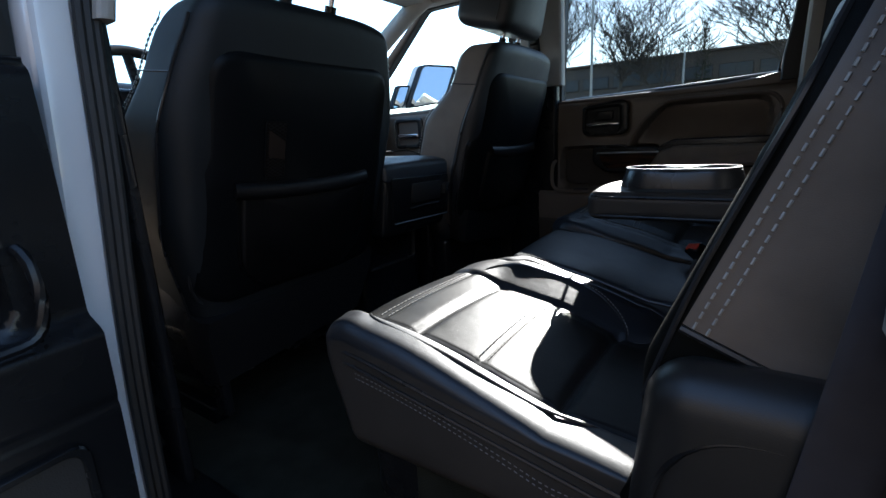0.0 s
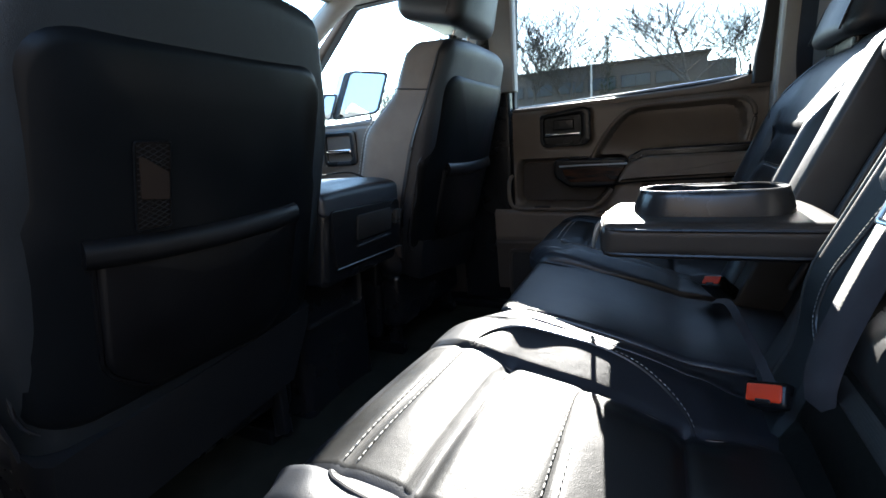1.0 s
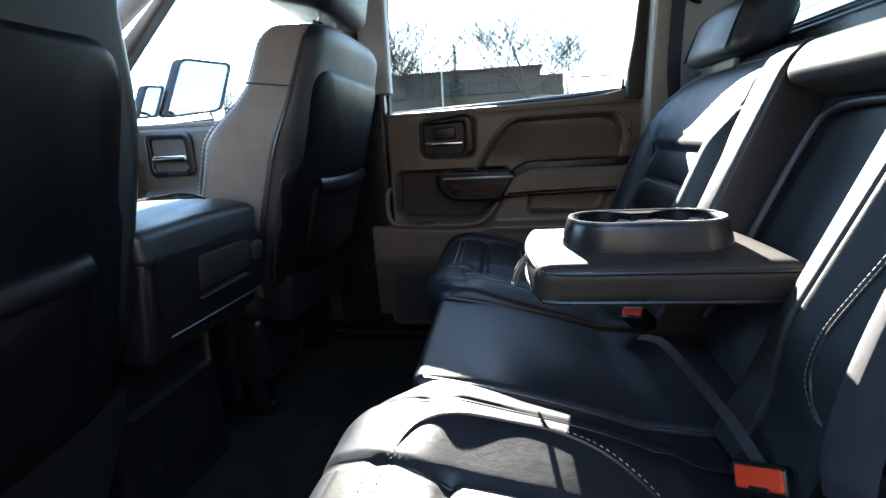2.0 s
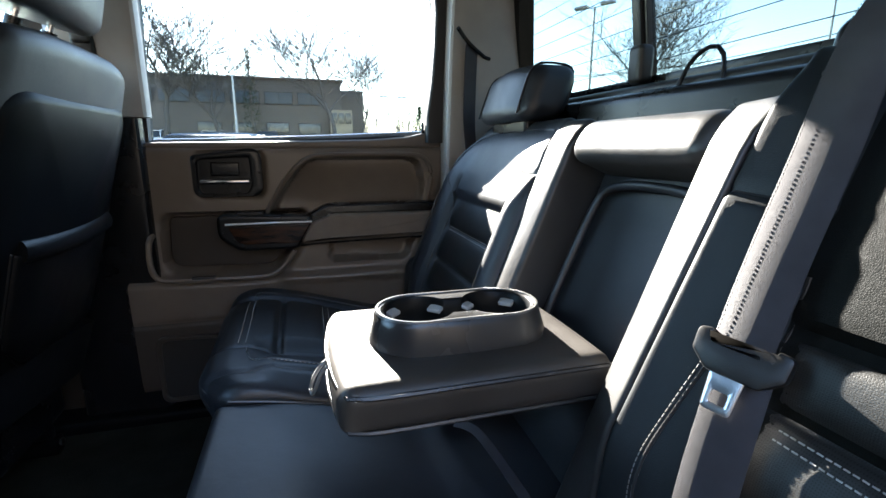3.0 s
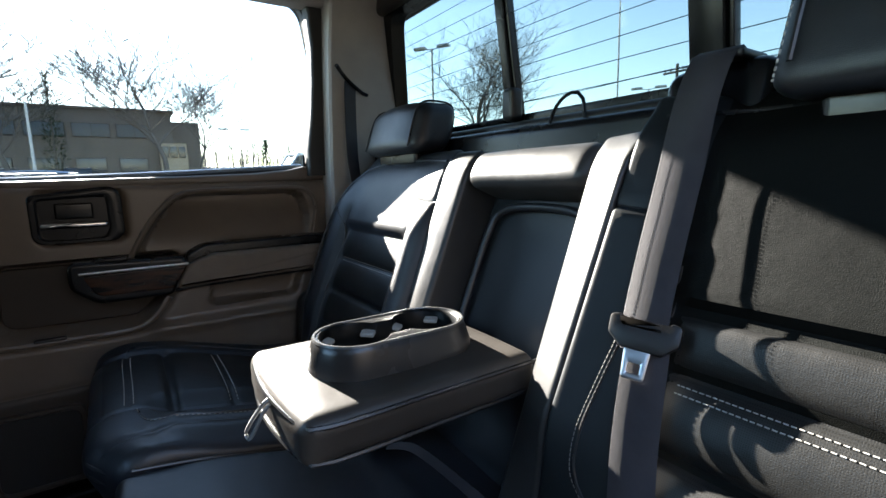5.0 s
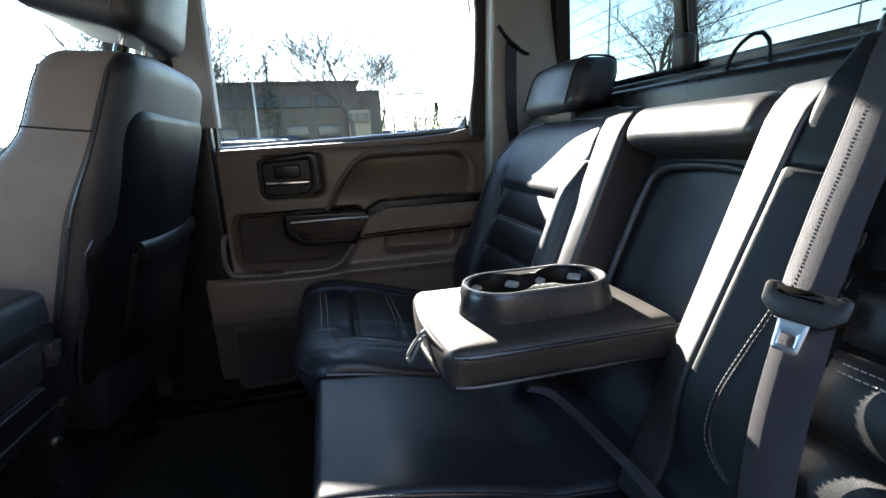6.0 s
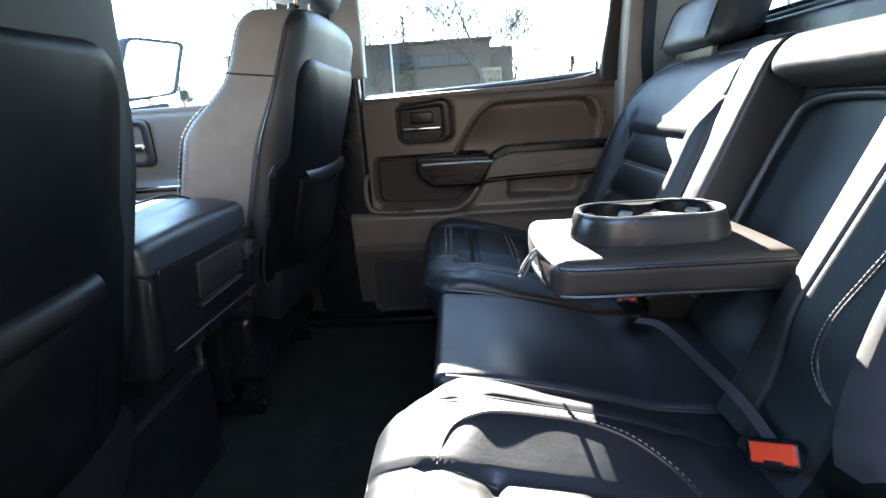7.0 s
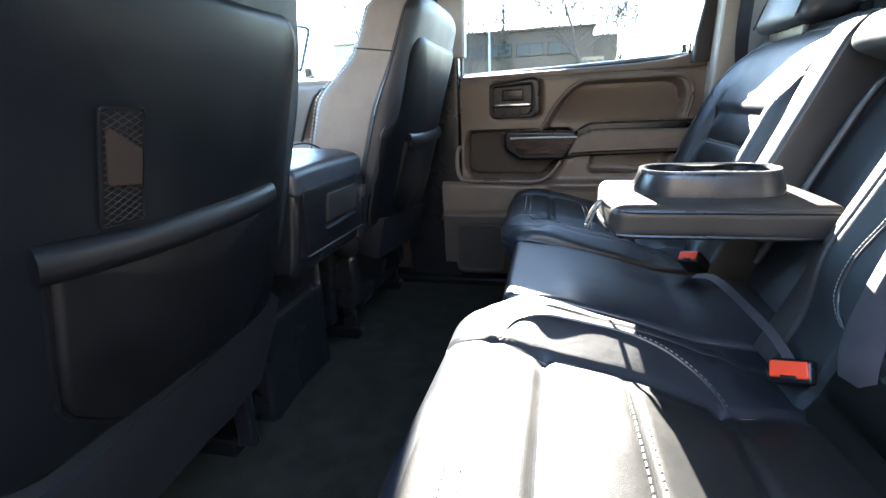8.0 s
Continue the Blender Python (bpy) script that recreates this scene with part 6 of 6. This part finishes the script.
light_pole((-5.0, 35, GROUND(35)), 5.7, "slim pale pole in the car park", False, 0.09)
light_pole((-9.6, 30, GROUND(30)), 12, "slim pale pole in the car park", False, 0.09)
light_pole((-3.2, 55, GROUND(55)), 11.0, "thin flagpole behind the office front", False, 0.06)
light_pole((13.0, 75, GROUND(75)), 8.6, "distant street lamp by the road", True, 0.06)
light_pole((30, 46.7, GROUND(46)), 15.7, "tall car park lamp with two flat heads", True, 0.16, (-0.5, 0.85, 0))
light_pole((60, 38.5, GROUND(38)), 12.4, "distant car park lamp with two flat heads", True, 0.14, (-0.5, 0.85, 0))
light_pole((50, 36.2, GROUND(36)), 30, "very tall slim mast behind the truck", False, 0.13)
util = thing("utility_pole", (70, 40.4, GROUND(40)), "wooden utility pole with crossarm and wires", "utility pole")
part("pole", tube([(70, 40.4, GROUND(40)), (70, 40.4, 17.2)], 0.22, 8, step=2), BARK, util)
part("crossarm", rbox((69.9, 38.2, 15.9), (70.1, 42.6, 16.2), 0.03, (1, 1, 1)), BARK, util)
for y in (38.5, 39.5, 41.4, 42.3):
    part("insulator", tube([(70, y, 16.2), (70, y, 16.7)], 0.10, 6, step=0.2), GALV, util)
    part("wire", tube([(70, y, 16.6), (66, y + 25, 15.4), (62, y + 50, 16.4), (56, y + 85, 20)], 0.035, 4, step=5), TRIM_BLACK, util)
    part("wire", tube([(70, y, 16.6), (75, y - 30, 15.2), (80, y - 60, 16.8)], 0.035, 4, step=5), TRIM_BLACK, util)


def parked_car(at, yaw, paint, label, tall=1.68, long=4.7):
    """A plain estate car or van: lower body, glass house, wheels."""
    ob = thing("parked_car", at, label, "car", "parked cars")
    M = Matrix.Translation(at) @ Matrix.Rotation(math.atan(SLOPE), 4, "X") @ Matrix.Rotation(radians(yaw), 4, "Z")
    h = long / 2
    prof = rounded([(-h, 0.30), (h, 0.30), (h, 0.75, 0.15), (h - 0.1, 0.95, 0.1), (h - 1.0, 1.03, 0.2), (-h + 0.15, 1.05, 0.1), (-h, 0.85, 0.1)], 0.08, 4)
    part("body", loft([[M @ Vector((u, y, v)) for u, v in prof] for y in (-0.88, -0.80, 0.80, 0.88)]), paint, ob, sharp=30)
    cab = rounded([(-h + 0.10, 1.03), (h - 1.05, 1.02), (h - 1.85, tall - 0.04, 0.3), (-h + 0.55, tall, 0.2)], 0.1, 5)
    mid = sum(u for u, _ in cab) / len(cab)
    part("glass_house", loft([[M @ Vector((mid + (u - mid) * k, y, v)) for u, v in cab] for y, k in ((-0.82, 0.97), (-0.66, 0.995), (0.66, 0.995), (0.82, 0.97))]), WINGLASS, ob, "dark glazing", sharp=30)
    part("roof", rbox((-h + 0.50, -0.66, tall - 0.045), (h - 1.82, 0.66, tall + 0.02), 0.03, (2, 2, 1), lambda p: M @ p), paint, ob)
    for y in (-0.62, 0.62):
        part("roof_rail", tube([M @ Vector((-h + 0.6, y, tall + 0.03)), M @ Vector((-0.3, y, tall + 0.07)), M @ Vector((h - 1.95, y, tall + 0.02))], 0.02, 6, step=0.2), STEEL, ob)
        part("pillar", tube([M @ Vector((-h + 0.18, y * 1.18, 1.05)), M @ Vector((-h + 0.55, y * 1.08, tall))], 0.05, 6, step=0.2), paint, ob)
        part("pillar", tube([M @ Vector((h - 1.1, y * 1.18, 1.03)), M @ Vector((h - 1.85, y * 1.08, tall - 0.02))], 0.05, 6, step=0.2), paint, ob)
        part("pillar", tube([M @ Vector((-0.15, y * 1.27, 1.03)), M @ Vector((-0.2, y * 1.08, tall - 0.02))], 0.04, 6, step=0.2), paint, ob)
    for x in (-h + 0.85, h - 0.9):
        for y in (-0.80, 0.80):
            c = lambda r, d, n=16: [M @ Vector((x + r * math.cos(k * 2 * math.pi / n), y + d, 0.33 + r * math.sin(k * 2 * math.pi / n))) for k in range(n)]
            wheel_ = part("wheel", loft([c(0.30, -0.11), c(0.33, -0.08), c(0.33, 0.08), c(0.30, 0.11)]), RUBBER, ob, "black tyre")
            part("rim", loft([c(0.21, -0.115), c(0.20, 0.0), c(0.21, 0.115)]), STEEL, wheel_)
    for y in (-0.7, 0.7):
        part("tail_light", rbox((-h - 0.01, y - 0.12, 0.78), (-h + 0.08, y + 0.12, 0.98), 0.03, (1, 1, 1), lambda p: M @ p), RED, ob)
    return ob


DARKPAINT, _nt, _b = node_material("dark_car_paint", (0.03, 0.035, 0.05), 0.25, 0.3, coat=0.6)
SILVER, _nt, _b = node_material("silver_car_paint", (0.5, 0.5, 0.5), 0.3, 0.5, coat=0.6)
parked_car((-2.1, 14.2, GROUND(14.2)), 0, DARKPAINT, "dark estate car with silver roof rails, parked nearby", 1.55)
for k, x in enumerate((-26, -21.5, -17, -12.4, -8.0, -3.6)):
    parked_car((x, 44.5, GROUND(44.5)), 90, (PAINT, SILVER, DARKPAINT)[k % 3], ("white", "silver", "dark")[k % 3] + " car parked in front of the office", 1.6)
van = parked_car((5.35, 18, GROUND(18)), 180, PAINT, "white van beyond the passenger door", 2.15)
for k in range(4):
    parked_car((9.2 + 2.7 * k, 79, GROUND(79)), 90, (DARKPAINT, SILVER)[k % 2], ("dark", "silver")[k % 2] + " car in the far row beyond the lawn", 1.5)
